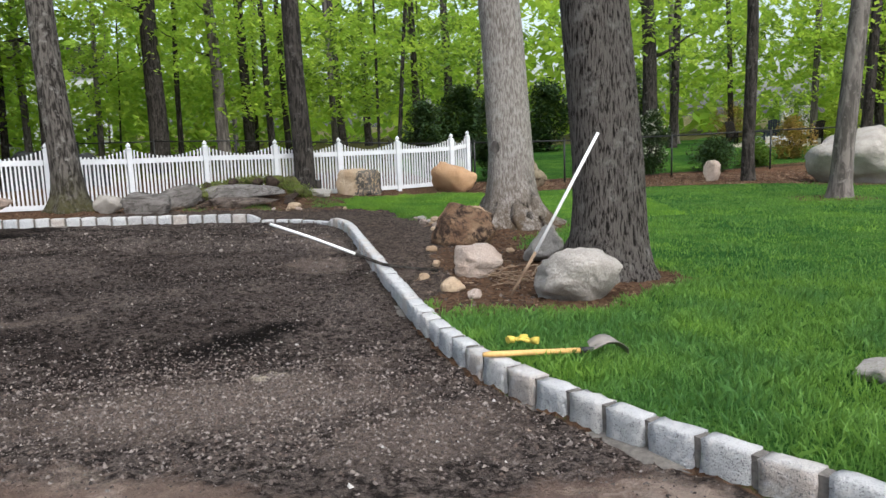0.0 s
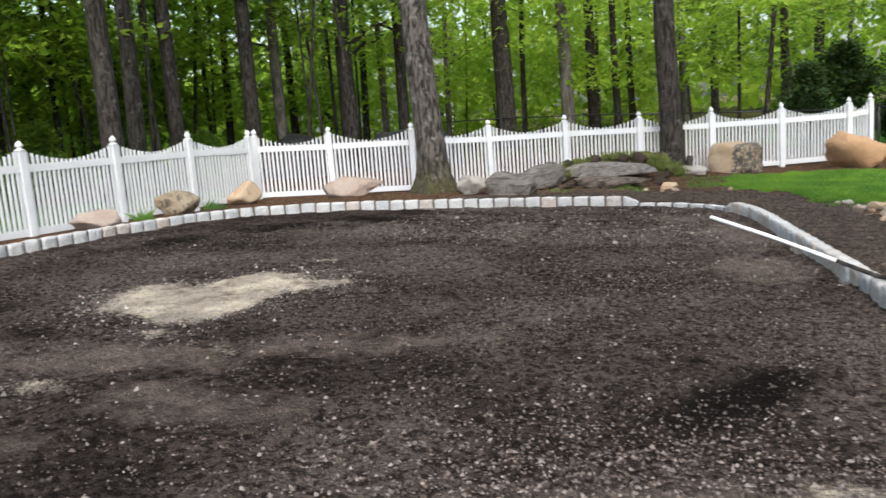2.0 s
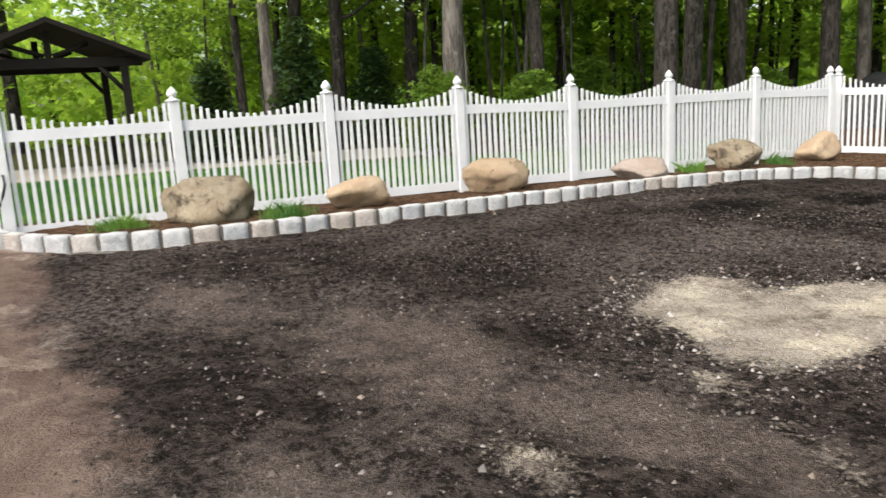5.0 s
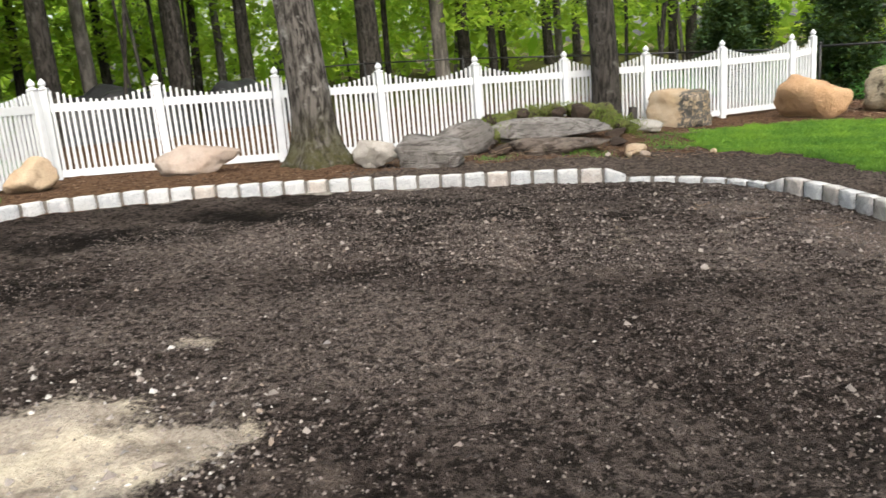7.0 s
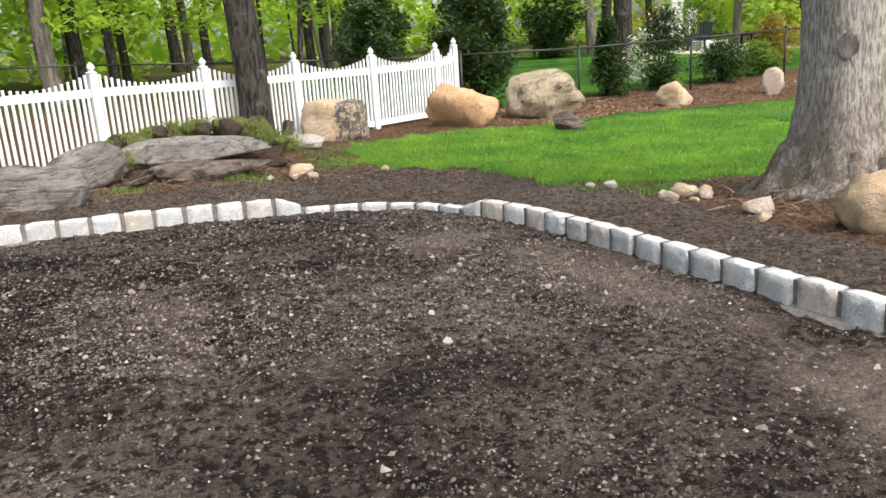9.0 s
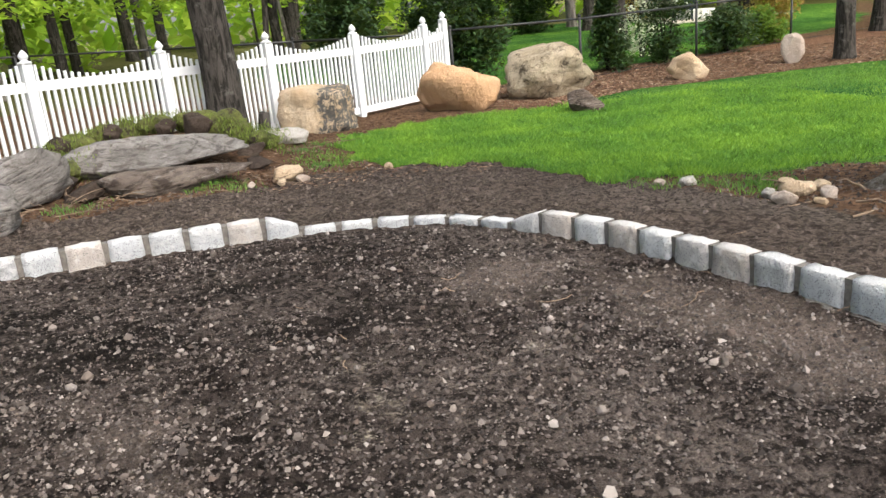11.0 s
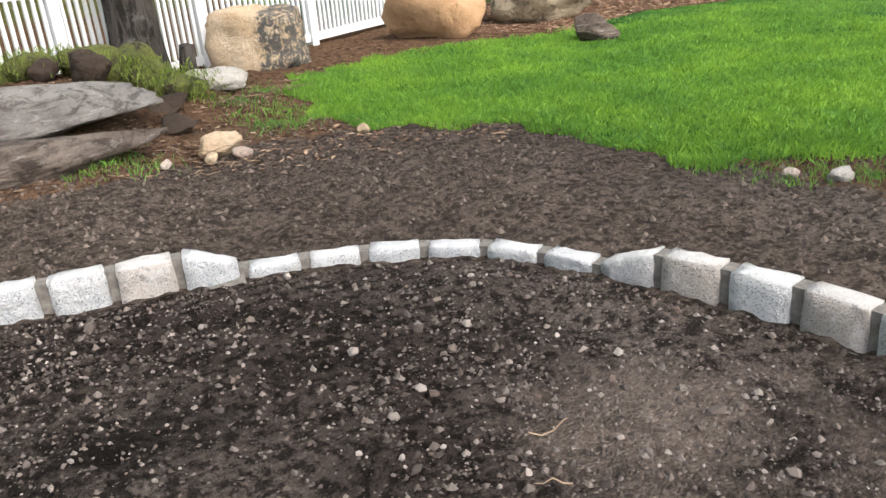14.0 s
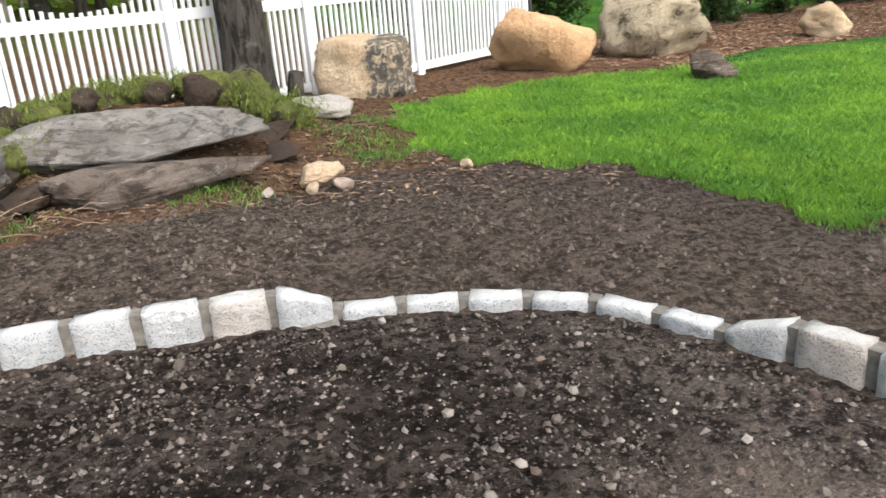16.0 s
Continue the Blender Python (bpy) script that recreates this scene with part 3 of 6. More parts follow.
# ---- boulders ----
def boulder(name, label, x, y, w, d, h, rz, material, seed, sink=0.12, planes=12, sharp=30.0, cat="boulder", z=None, tilt=(0, 0), taper=0.0, boxy=False):
    """A rounded, faceted stone, resting a little sunk into the ground."""
    rng = random.Random(seed)
    bm = bmesh.new()
    bmesh.ops.create_icosphere(bm, subdivisions=4 if w > 0.3 else 3, radius=1)
    cuts = []
    for _ in range(planes):
        n = Vector((rng.gauss(0, 1), rng.gauss(0, 1), rng.gauss(0, 0.8))).normalized()
        cuts.append((n, rng.uniform(0.52, 0.86)))
    cuts += [(Vector((0, 0, -1)), 0.75)]
    if boxy:
        cuts = [(Vector(d).normalized(), k) for d, k in (((1, 0.1, 0.1), 0.66), ((-1, 0.15, 0.05), 0.66), ((0.1, 1, 0), 0.6), ((0, -1, 0.15), 0.6), ((0.12, -0.05, 1), 0.62), ((0, 0, -1), 0.62))] + cuts[:3]
    for v in bm.verts:
        u = v.co.normalized()
        s = 1.0
        for n, k in cuts:
            s += max(0.0, n.dot(u) / k) ** sharp
        r = s ** (-1 / sharp)
        r *= 1 + 0.12 * noise.fractal(u * 2.1 + Vector((seed, 0, 0)), 0.8, 2.1, 5) + 0.03 * noise.noise(u * 7 + Vector((0, seed, 0)))
        v.co = u * r
    lo = [min(v.co[k] for v in bm.verts) for k in range(3)]
    hi = [max(v.co[k] for v in bm.verts) for k in range(3)]
    for v in bm.verts:
        v.co = Vector(((v.co.x - (lo[0] + hi[0]) / 2) / (hi[0] - lo[0]) * w, (v.co.y - (lo[1] + hi[1]) / 2) / (hi[1] - lo[1]) * d, (v.co.z - lo[2]) / (hi[2] - lo[2]) * h / (1 - sink) - sink * h))
    for v in bm.verts:
        v.co.z *= 1 - taper * (v.co.x / w + 0.5)
    for f in bm.faces:
        f.smooth = True
    ob = part(name, bm, material)
    ob.matrix_basis = pose(x, y, (z_at(x, y) if z is None else z), tilt[0], tilt[1], rz)
    return tagged(ob, label, cat)


boulder("boulder", "squarish tan boulder with dark lichen-mottled side, by the fence", 0.12, 13.55, 1.2, 0.9, 0.72, -25, ROCK_MOTTLED, 3, sharp=28, planes=6, boxy=True)
boulder("boulder", "smooth rounded orange-tan boulder at the lawn edge", 2.64, 14.5, 1.52, 0.95, 0.72, -20, ROCK_ORANGE, 8, sink=0.35, planes=7, sharp=14)
boulder("boulder", "large olive-tan boulder beside the black fence", 4.5, 14.9, 1.64, 1.15, 0.95, -25, ROCK_OLIVE, 5, sharp=16)
boulder("boulder", "small dark grey angular rock on the lawn", 4.22, 12.6, 0.58, 0.4, 0.36, -20, ROCK_BROWN, 12, planes=8, sharp=40)
boulder("boulder", "rounded tan boulder lying in the mulch bed", 7.65, 15.4, 0.85, 0.62, 0.52, -10, ROCK_TAN, 15, planes=8, sharp=20)
boulder("boulder", "small cone-shaped tan rock in the mulch bed", 10.2, 15.6, 0.5, 0.4, 0.6, 0, ROCK_PINK, 16, planes=9, sharp=18)
boulder("boulder", "huge pale grey boulder behind a tree at the lawn edge", 13.9, 13.9, 3.2, 2.0, 1.5, -15, ROCK_GREY, 19, planes=9, sharp=26)
W = "boulders along the picket fence"
for args in (("low orange-tan boulder by the picket fence", -8.35, -2.08, 0.76, 0.6, 0.34, 80, ROCK_TAN, 21),
             ("tan boulder with dark soil-stained end, by the picket fence", -8.6, -0.02, 0.92, 0.62, 0.42, 80, ROCK_DIRTY, 22),
             ("low pale pinkish boulder behind the kerb", -8.4, 2.2, 0.8, 0.6, 0.3, 80, ROCK_PINK, 23),
             ("grey-tan weathered boulder behind the kerb", -8.7, 4.3, 0.85, 0.6, 0.44, 80, ROCK_OLIVE, 24),
             ("rounded tan boulder at the fence corner", -8.75, 6.2, 0.72, 0.6, 0.48, 60, ROCK_TAN, 25),
             ("long low pinkish-tan boulder by the picket fence", -7.15, 7.9, 1.3, 0.6, 0.46, 25, ROCK_PINK, 26),
             ("broad grey-brown boulder beside the gate", -8.4, -3.75, 1.0, 0.65, 0.46, 80, ROCK_OLIVE, 27)):
    tagged(boulder("boulder", *args, planes=9, sharp=26), group=W)
boulder("boulder", "rounded grey boulder beside a tree trunk", -4.25, 7.85, 0.68, 0.5, 0.4, 10, ROCK_GREY, 31)
boulder("rock_slab", "layered flat grey rock on the mound edge", -3.45, 7.95, 1.0, 0.75, 0.46, 12, ROCK_SLAB, 32, planes=7, sharp=40, cat="rock", taper=0.15, boxy=True)
boulder("rock_slab", "leaning grey slab half buried in the mound", -3.25, 9.15, 1.15, 0.6, 0.5, 40, ROCK_SLAB, 33, planes=6, sharp=60, cat="rock", tilt=(6, -16))
boulder("rock_slab", "long flat weathered grey slab jutting from the mound", -2.1, 9.95, 2.15, 1.0, 0.42, 8, ROCK_SLAB, 34, sink=0.05, planes=8, sharp=60, cat="rock", z=0.06, tilt=(12, -3), taper=0.6)
boulder("rock_slab", "low brown slab under the long slab", -1.75, 9.15, 1.55, 0.55, 0.3, 16, ROCK_BROWN, 35, planes=8, sharp=60, cat="rock", tilt=(16, -4), taper=0.45)
MOUND = [(-1.55, 11.1, 0.5, 0.3), (-1.3, 11.25, 0.55, 0.34), (-1.75, 11.25, 0.4, 0.26), (-1.1, 11.0, 0.42, 0.26), (-2.1, 11.15, 0.45, 0.24), (-2.4, 11.25, 0.5, 0.22), (-2.75, 11.1, 0.4, 0.26), (-3.0, 10.85, 0.5, 0.24),
         (-2.9, 9.75, 0.42, 0.22), (-0.95, 10.75, 0.4, 0.22), (-0.8, 10.95, 0.34, 0.18), (-3.2, 10.4, 0.36, 0.22)]
for k, (x, y, w, h) in enumerate(MOUND):
    boulder("moss_hummock", "mossy yellow-green hummock on the rock mound", x, y, w, w * 0.8, h, 53 * k, MOSS, 80 + k, planes=16, sharp=7, cat="moss", tilt=(7 * math.sin(k), 6 * math.cos(2 * k)))
for k, (x, y, w, h) in enumerate(((-1.62, 10.82, 0.36, 0.3), (-2.0, 10.95, 0.3, 0.2), (-2.62, 10.9, 0.34, 0.24), (-3.15, 10.6, 0.5, 0.3), (-2.65, 9.0, 0.5, 0.14), (-1.0, 10.4, 0.4, 0.12), (-2.95, 9.35, 0.45, 0.2), (-3.3, 10.05, 0.4, 0.25), (-0.95, 9.95, 0.4, 0.1))):
    boulder("soil_clump", "torn dark soil clump among the slabs", x, y, w, w * 0.7, h, 37 * k, SOIL_LUMP, 120 + k, planes=20, sharp=45, cat="soil", tilt=(15 * math.sin(k), 12))
boulder("boulder", "flat pale grey stone by the tree stump", -0.55, 11.45, 0.64, 0.45, 0.19, -20, ROCK_GREY, 36)
boulder("boulder", "pale grey boulder against the big oak trunk", 4.66, -1.36, 0.82, 0.62, 0.48, -12, ROCK_GREY, 41, planes=9, sharp=18)
boulder("boulder", "upright rounded pale grey boulder behind brush pile", 4.5, 1.1, 0.5, 0.45, 0.44, 20, ROCK_GREY, 42)
boulder("boulder", "pinkish-tan boulder on bare soil", 3.75, -0.25, 0.56, 0.42, 0.34, -20, ROCK_PINK, 43)
boulder("boulder", "tan boulder stained dark with soil", 3.45, 2.6, 0.9, 0.6, 0.6, 5, ROCK_EARTHY, 44, planes=9, sharp=18)
boulder("boulder", "rounded golden-tan boulder at the tree foot", 3.55, 3.78, 0.74, 0.55, 0.46, -40, ROCK_TAN, 45, planes=8, sharp=18)
boulder("stone", "small tan stone on bare soil", 3.53, -1.33, 0.24, 0.17, 0.14, 10, ROCK_TAN, 46, cat="stone")
boulder("stone", "small pale stone on bare soil", 3.74, -1.6, 0.15, 0.11, 0.08, 30, ROCK_PINK, 47, cat="stone")
boulder("stone", "pale stone sunk in the grass", 6.2, -3.95, 0.42, 0.34, 0.14, 20, ROCK_GREY, 48, cat="stone")


# ---- trees ----
def trunk_mesh(radius, height, seed, flare=1.5, lean=(0, 0), sides=20, lobes=0.0):
    bm = bmesh.new()
    rng = random.Random(seed)
    rings, zs = [], [-0.15, 0.0, 0.08, 0.18, 0.32, 0.5, 0.8, 1.2] + [1.2 + (height - 1.2) * (k / 9) for k in range(1, 10)]
    ph = [rng.uniform(0, 6.28) for _ in range(4)]
    for z in zs:
        t = max(z, 0) / height
        grow = 1 + (flare - 1) * math.exp(-max(z, 0) / 0.28)
        r0 = radius * (1 - 0.55 * t) * grow
        cx, cy = lean[0] * z + 0.06 * math.sin(z * 0.9 + ph[0]) * radius * 2 * min(z, 1), lean[1] * z + 0.06 * math.sin(z * 0.8 + ph[1]) * radius * 2 * min(z, 1)
        ring = []
        for k in range(sides):
            a = k * math.tau / sides
            low = math.exp(-max(z, 0) / 0.3)
            r = r0 * (1 + (0.03 + lobes * low) * math.sin(5 * a + ph[2]) + 0.03 * math.sin(3 * a + ph[3] + z) + 0.5 * lobes * low * math.sin(8 * a + ph[0]))
            ring.append(bm.verts.new((cx + r * math.cos(a), cy + r * math.sin(a), z)))
        rings.append(ring)
    for r, s in zip(rings, rings[1:]):
        for k in range(sides):
            bm.faces.new((r[k], r[(k + 1) % sides], s[(k + 1) % sides], s[k])).smooth = True
    bm.faces.new(rings[-1])
    return bm


def leaf_cloud(name, clumps, count, size, material, parent, seed, flat=0.5):
    """Many small separate leaves, gathered in uneven clumps."""
    rng = np.random.default_rng(seed)
    C = np.array(clumps)
    pick = rng.integers(0, len(C), count)
    off = rng.normal(0, 1, (count, 3))
    off /= np.maximum(1, np.linalg.norm(off, axis=1, keepdims=True) / 1.6)
    P = C[pick, :3] + off * C[pick, 3:4] * np.array([1, 1, flat])
    a = rng.uniform(0, math.tau, count)
    tiltv = rng.normal(0, 0.45, (count, 2))
    s = size * rng.uniform(0.55, 1.3, count)
    u = np.stack([np.cos(a), np.sin(a), tiltv[:, 0]], 1) * s[:, None]
    v = np.stack([-np.sin(a), np.cos(a), tiltv[:, 1]], 1) * s[:, None] * 0.55
    V = np.stack([P - u, P - 0.1 * u + v, P + u, P - 0.1 * u - v], 1).reshape(-1, 3)
    F = np.arange(count * 4).reshape(-1, 4)
    ob = mesh_object(name, V.tolist(), F.tolist(), material, parent)
    return ob


def limbs(root, base, height, radius, seed, bark, n=7, low=0.45, spread=2.6):
    """Side limbs, each a part; returns points along them for the leaves."""
    rng = random.Random(seed)
    tips = []
    for k in range(n):
        z = height * rng.uniform(low, 0.97)
        a = rng.uniform(0, math.tau)
        L = spread * rng.uniform(0.5, 1.1)
        p = [Vector((base[0] * z, base[1] * z, z))]
        for s in range(1, 5):
            p.append(p[0] + Vector((math.cos(a) * L * s / 4, math.sin(a) * L * s / 4, L * 0.45 * s / 4 + rng.uniform(-0.1, 0.1))))
        r = radius * 0.34 * (1 - 0.5 * z / height)
        bm = bmesh.new()
        tube(bm, p, [r, r * 0.8, r * 0.6, r * 0.4, r * 0.15], 5, False)
        part("limb", bm, bark, root)
        tips += [tuple(p[2]), tuple(p[3]), tuple(p[4])]
    return tips


def tree(label, x, y, radius, height, bark, seed, flare=1.5, lean=(0, 0), lobes=0.0, leaves=500, leaf=None, z=None):
    root = empty("tree", x, y, z_at(x, y) if z is None else z)
    part("trunk", trunk_mesh(radius, height, seed, flare, lean, 26 if radius > 0.27 else 14, lobes), bark, root)
    tips = limbs(root, lean, height, radius, seed, bark, 8, 0.66, 2.6)
    leaf_cloud("crown", [(*t, 0.8) for t in tips], leaves, 0.13, leaf or LEAF, root, seed)
    return tagged(root, label, "tree")


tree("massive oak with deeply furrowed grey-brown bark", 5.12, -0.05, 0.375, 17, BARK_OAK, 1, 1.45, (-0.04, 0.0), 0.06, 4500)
tree("big pale grey-barked tree with flared roots", 4.18, 5.15, 0.385, 18, BARK_PALE, 2, 2.0, (-0.042, 0.0), 0.13)
def roots(root, radius, angles, reach, bark, seed):
    """Root buttresses that run out from the foot and dive into the soil."""
    rng = random.Random(seed)
    for a in angles:
        b, r, k = radians(a), radius, rng.uniform(0.8, 1.25)
        bm = bmesh.new()
        pts = []
        for i, (d, z) in enumerate(((0.7, 0.62), (1.0, 0.34), (1.35, 0.14), (1.35 + 0.5 * reach, 0.03), (1.35 + reach, -0.08))):
            c = b + 0.14 * i * rng.uniform(-0.6, 0.6)
            pts.append((r * d * math.cos(c) * (1 + 0.05 * k), r * d * math.sin(c), z * k if z > 0 else z))
        tube(bm, pts, [0.10 * k, 0.12 * k, 0.10 * k, 0.07 * k, 0.035], 9)
        for f in bm.faces:
            f.smooth = True
        part("root", bm, bark, root, "flared surface root")


OAK, PALE = [ob for ob in bpy.data.objects if ob.name.startswith("tree") and ob.parent is None][:2]
roots(OAK, 0.38, (40, 160, 255), 0.6, BARK_OAK, 5)
roots(PALE, 0.40, (-35, 20, 75, 150, 205, 240, 275, 300), 0.8, BARK_PALE, 6)
bm = bmesh.new()
bmesh.ops.create_icosphere(bm, subdivisions=3, radius=1)
for v in bm.verts:
    v.co = Vector((v.co.x * 0.085, v.co.y * 0.012, v.co.z * 0.105)) * (1 + 0.18 * noise.noise(v.co * 2.5))
ob = part("knot", bm, BARK_GREY, PALE, "dark healed knot")
ob.matrix_basis = pose(-0.262, -0.305, 1.32, 0, 0, -34)

tree("leaning tree with lichen-spotted bark and mossy foot", -5.25, 8.15, 0.31, 17, BARK_SPOT, 3, 1.75, (-0.05, 0.0), 0.08)
tree("straight slim tree with plain dark bark", -1.3, 13.0, 0.27, 18, BARK_DARK, 4, 1.25, (-0.02, 0.0))
tree("slender leaning tree with smooth grey bark, mulched foot", 11.6, 10.1, 0.23, 15, BARK_GREY, 5, 1.4, (0.06, 0.0))

# woodland behind the fences
WOODS = [(-23.3, 0.2, 0.13), (-21.2, 0.4, 0.17), (-25.0, 1.7, 0.13), (-22.9, 1.6, 0.23), (-22.6, 2.8, 0.21), (-27.9, 5.8, 0.10), (-27.7, 6.2, 0.15), (-23.6, 5.7, 0.25), (-25.1, 7.3, 0.14), (-18.5, 4.6, 0.31), (-28.0, 10.3, 0.11),
         (-18.3, 7.1, 0.21), (-24.6, 12.1, 0.10), (-27.2, 15.3, 0.14), (-23.4, 13.6, 0.12), (-14.1, 7.7, 0.30), (-15.1, 9.5, 0.26), (-21.2, 16.2, 0.10), (-15.1, 11.0, 0.24), (-22.4, 20.5, 0.11), (-14.7, 14.0, 0.27), (-16.4, 17.7, 0.23)]
WOODS += [(-19.5, 22.8, 0.19), (-13.8, 18.2, 0.34), (-16.4, 23.6, 0.16), (-15.6, 24.0, 0.16), (-12.9, 20.9, 0.24), (-22.0, 21.2, 0.18), (-9.6, 23.1, 0.41), (-7.5, 24.9, 0.28), (-7.4, 28.1, 0.26), (-6.2, 27.4, 0.17)]
WOODS += [(-6.5, 31.4, 0.17), (-4.2, 31.9, 0.17), (0.3, 28.4, 0.17), (1.3, 36.5, 0.27), (9.8, 23.0, 0.31), (-14.0, 27.0, 0.14), (-10.1, 26.5, 0.13), (12.1, 30.4, 0.22), (11.1, 15.2, 0.19), (19.7, 33.4, 0.19), (16.0, 34.5, 0.16), (16.6, 20.6, 0.20),
          (-24.1, -8.5, 0.20), (-28.2, -7.5, 0.27), (-30.2, -5.8, 0.24)]
rng = random.Random(11)
for k in range(34):
    a, r = rng.uniform(radians(20), radians(185)), rng.uniform(36, 52)
    WOODS.append((math.cos(a) * r - 1, math.sin(a) * r, rng.uniform(0.1, 0.26)))
for k in range(26):
    a, r = rng.uniform(radians(85), radians(180)), rng.uniform(25, 38)
    WOODS.append((math.cos(a) * r - 1, math.sin(a) * r, rng.uniform(0.05, 0.1)))
for k in range(40):
    a, r = rng.uniform(radians(112), radians(182)), rng.uniform(19, 33)
    WOODS.append((math.cos(a) * r - 1, math.sin(a) * r, rng.uniform(0.04, 0.085)))
CROWNS = []
for k in range(6):
    r = random.Random(50 + k)
    clumps = [(r.gauss(0, 2.3), r.gauss(0, 2.3), 1.4 + 6.5 * r.random(), r.uniform(0.4, 1.0)) for _ in range(34)]
    ob = leaf_cloud("crown", clumps, 1700, 0.135, LEAF if k != 3 else LEAF_DEEP, None, 60 + k, 0.35)
    CROWNS.append(ob.data)
    bpy.data.objects.remove(ob)
for k, (x, y, r) in enumerate(WOODS):
    root = empty("tree", x, y, z_at(x, y), 0)
    seed = 100 + k
    sway = 0.025 if r > 0.1 else 0.06
    lean = (random.Random(seed).gauss(0, sway), random.Random(seed + 1).gauss(0, sway))
    part("trunk", trunk_mesh(r, 14, seed, 1.25, lean, 10), BARK_GREY if k % 4 == 1 else BARK_DARK, root)
    limbs(root, lean, 14, r, seed, BARK_DARK, 5, 0.25, 2.0)
    far = math.hypot(x + 1, y + 1)
    share("crown", CROWNS[k % len(CROWNS)], root, pose(0, 0, 6.5 if far < 22 else 2.6 if far < 27 else 0.6, 0, 0, 67 * k % 360))
    tagged(root, "woodland tree with dark trunk and fresh green leaves", "tree", "woodland trees")


def far_woods(n, seed, a0, a1, r0, r1, top, s0, s1):
    rng = np.random.default_rng(seed)
    a = rng.uniform(radians(a0), radians(a1), n)
    r = rng.uniform(r0, r1, n)
    clump = np.sin(a * 37 + 2) + np.sin(a * 91) + np.sin(r * 0.9)
    z = rng.beta(1.1, 1.5, n) * (top + 0.09 * top * clump) * np.where(a > 2.0, 0.5, 1.0) + 0.3
    P = np.stack([np.cos(a) * r, np.sin(a) * r, z], 1)
    s = rng.uniform(s0, s1, n)
    b, t = rng.uniform(0, math.tau, n), rng.normal(0, 0.6, (n, 2))
    u = np.stack([np.cos(b), np.sin(b), t[:, 0]], 1) * s[:, None]
    v = np.stack([-np.sin(b), np.cos(b), t[:, 1]], 1) * s[:, None] * 0.6
    V = np.stack([P - u, P + v, P + u, P - v], 1).reshape(-1, 3)
    ob = mesh_object("far_woods", V.tolist(), np.arange(4 * n).reshape(-1, 4).tolist(), LEAF)
    tagged(ob, "distant spring-green woodland foliage", "woods", kind="stuff")


far_woods(34000, 9, 5, 240, 50, 74, 17, 0.3, 0.75)
far_woods(17000, 10, 100, 225, 31, 42, 9, 0.12, 0.3)


# ---- picket fences ----
HALF = 0.0635
POST_H, TOP_RAIL, LOW_RAIL = 1.44, (1.09, 1.215), (0.05, 0.165)


def finial_mesh():
    bm = bmesh.new()
    prof = [(0.085, 0.0), (0.085, 0.018), (0.05, 0.03), (0.034, 0.045), (0.05, 0.06), (0.062, 0.085), (0.058, 0.105), (0.034, 0.14), (0.0, 0.175)]
    rings = []
    for r, z in prof[:-1]:
        n = 4 if z < 0.02 else 12
        rings.append([bm.verts.new((r * math.cos(k * math.tau / 12 + radians(45)), r * math.sin(k * math.tau / 12 + radians(45)), z)) for k in range(12)])
    tip = bm.verts.new((0, 0, prof[-1][1]))
    for a, b in zip(rings, rings[1:]):
        for k in range(12):
            bm.faces.new((a[k], a[(k + 1) % 12], b[(k + 1) % 12], b[k])).smooth = True
    for k in range(12):
        bm.faces.new((rings[-1][k], rings[-1][(k + 1) % 12], tip)).smooth = True
    bm.faces.new(rings[0][::-1])
    me = bpy.data.meshes.new("finial")
    bm.to_mesh(me)
    bm.free()
    me.materials.append(VINYL)
    return me


def post_mesh(h):
    bm = bmesh.new()
    box(bm, (-HALF, -HALF, -0.3), (HALF, HALF, h), 0.006)
    me = bpy.data.meshes.new("fence_post")
    bm.to_mesh(me)
    bm.free()
    me.materials.append(VINYL)
    return me


def picket_mesh(h0, h1):
    bm = bmesh.new()
    box(bm, (-0.0235, -0.018, h0), (0.0235, 0.018, h1), 0.003)
    for v in bm.verts:
        if v.co.z > h1 - 0.02:
            v.co.x *= 0.75
    me = bpy.data.meshes.new("picket")
    bm.to_mesh(me)
    bm.free()
    me.materials.append(VINYL)
    return me


FINIAL, POST = finial_mesh(), post_mesh(POST_H)
N_PICKETS = 19


def scallop(t):
    return 1.255 + 0.185 * (abs(2 * t - 1)) ** 1.7


PICKETS = [picket_mesh(0.06, scallop((k + 0.5) / N_PICKETS)) for k in range(N_PICKETS)]


def rail(bm, a, b, zlo, zhi, half=0.022):
    """A rail from post a to post b, following their heights."""
    d = Vector((b[0] - a[0], b[1] - a[1], 0)).normalized()
    n = Vector((-d.y, d.x, 0)) * half
    p, q = Vector(a) + d * (HALF - 0.004), Vector(b) - d * (HALF - 0.004)
    vs = [bm.verts.new(e + s * n + Vector((0, 0, z))) for e in (p, q) for z in (zlo, zhi) for s in (-1, 1)]
    for f in ((0, 1, 3, 2), (5, 4, 6, 7), (0, 4, 5, 1), (2, 3, 7, 6), (0, 2, 6, 4), (1, 5, 7, 3)):
        bm.faces.new([vs[k] for k in f])
    bmesh.ops.recalc_face_normals(bm, faces=bm.faces[-6:])


def add_post(root, p, rz, lean=(0, 0)):
    post = share("fence_post", POST, root, pose(*p, lean[0], lean[1], rz))
    share("finial", FINIAL, post, pose(0, 0, POST_H))
    return post


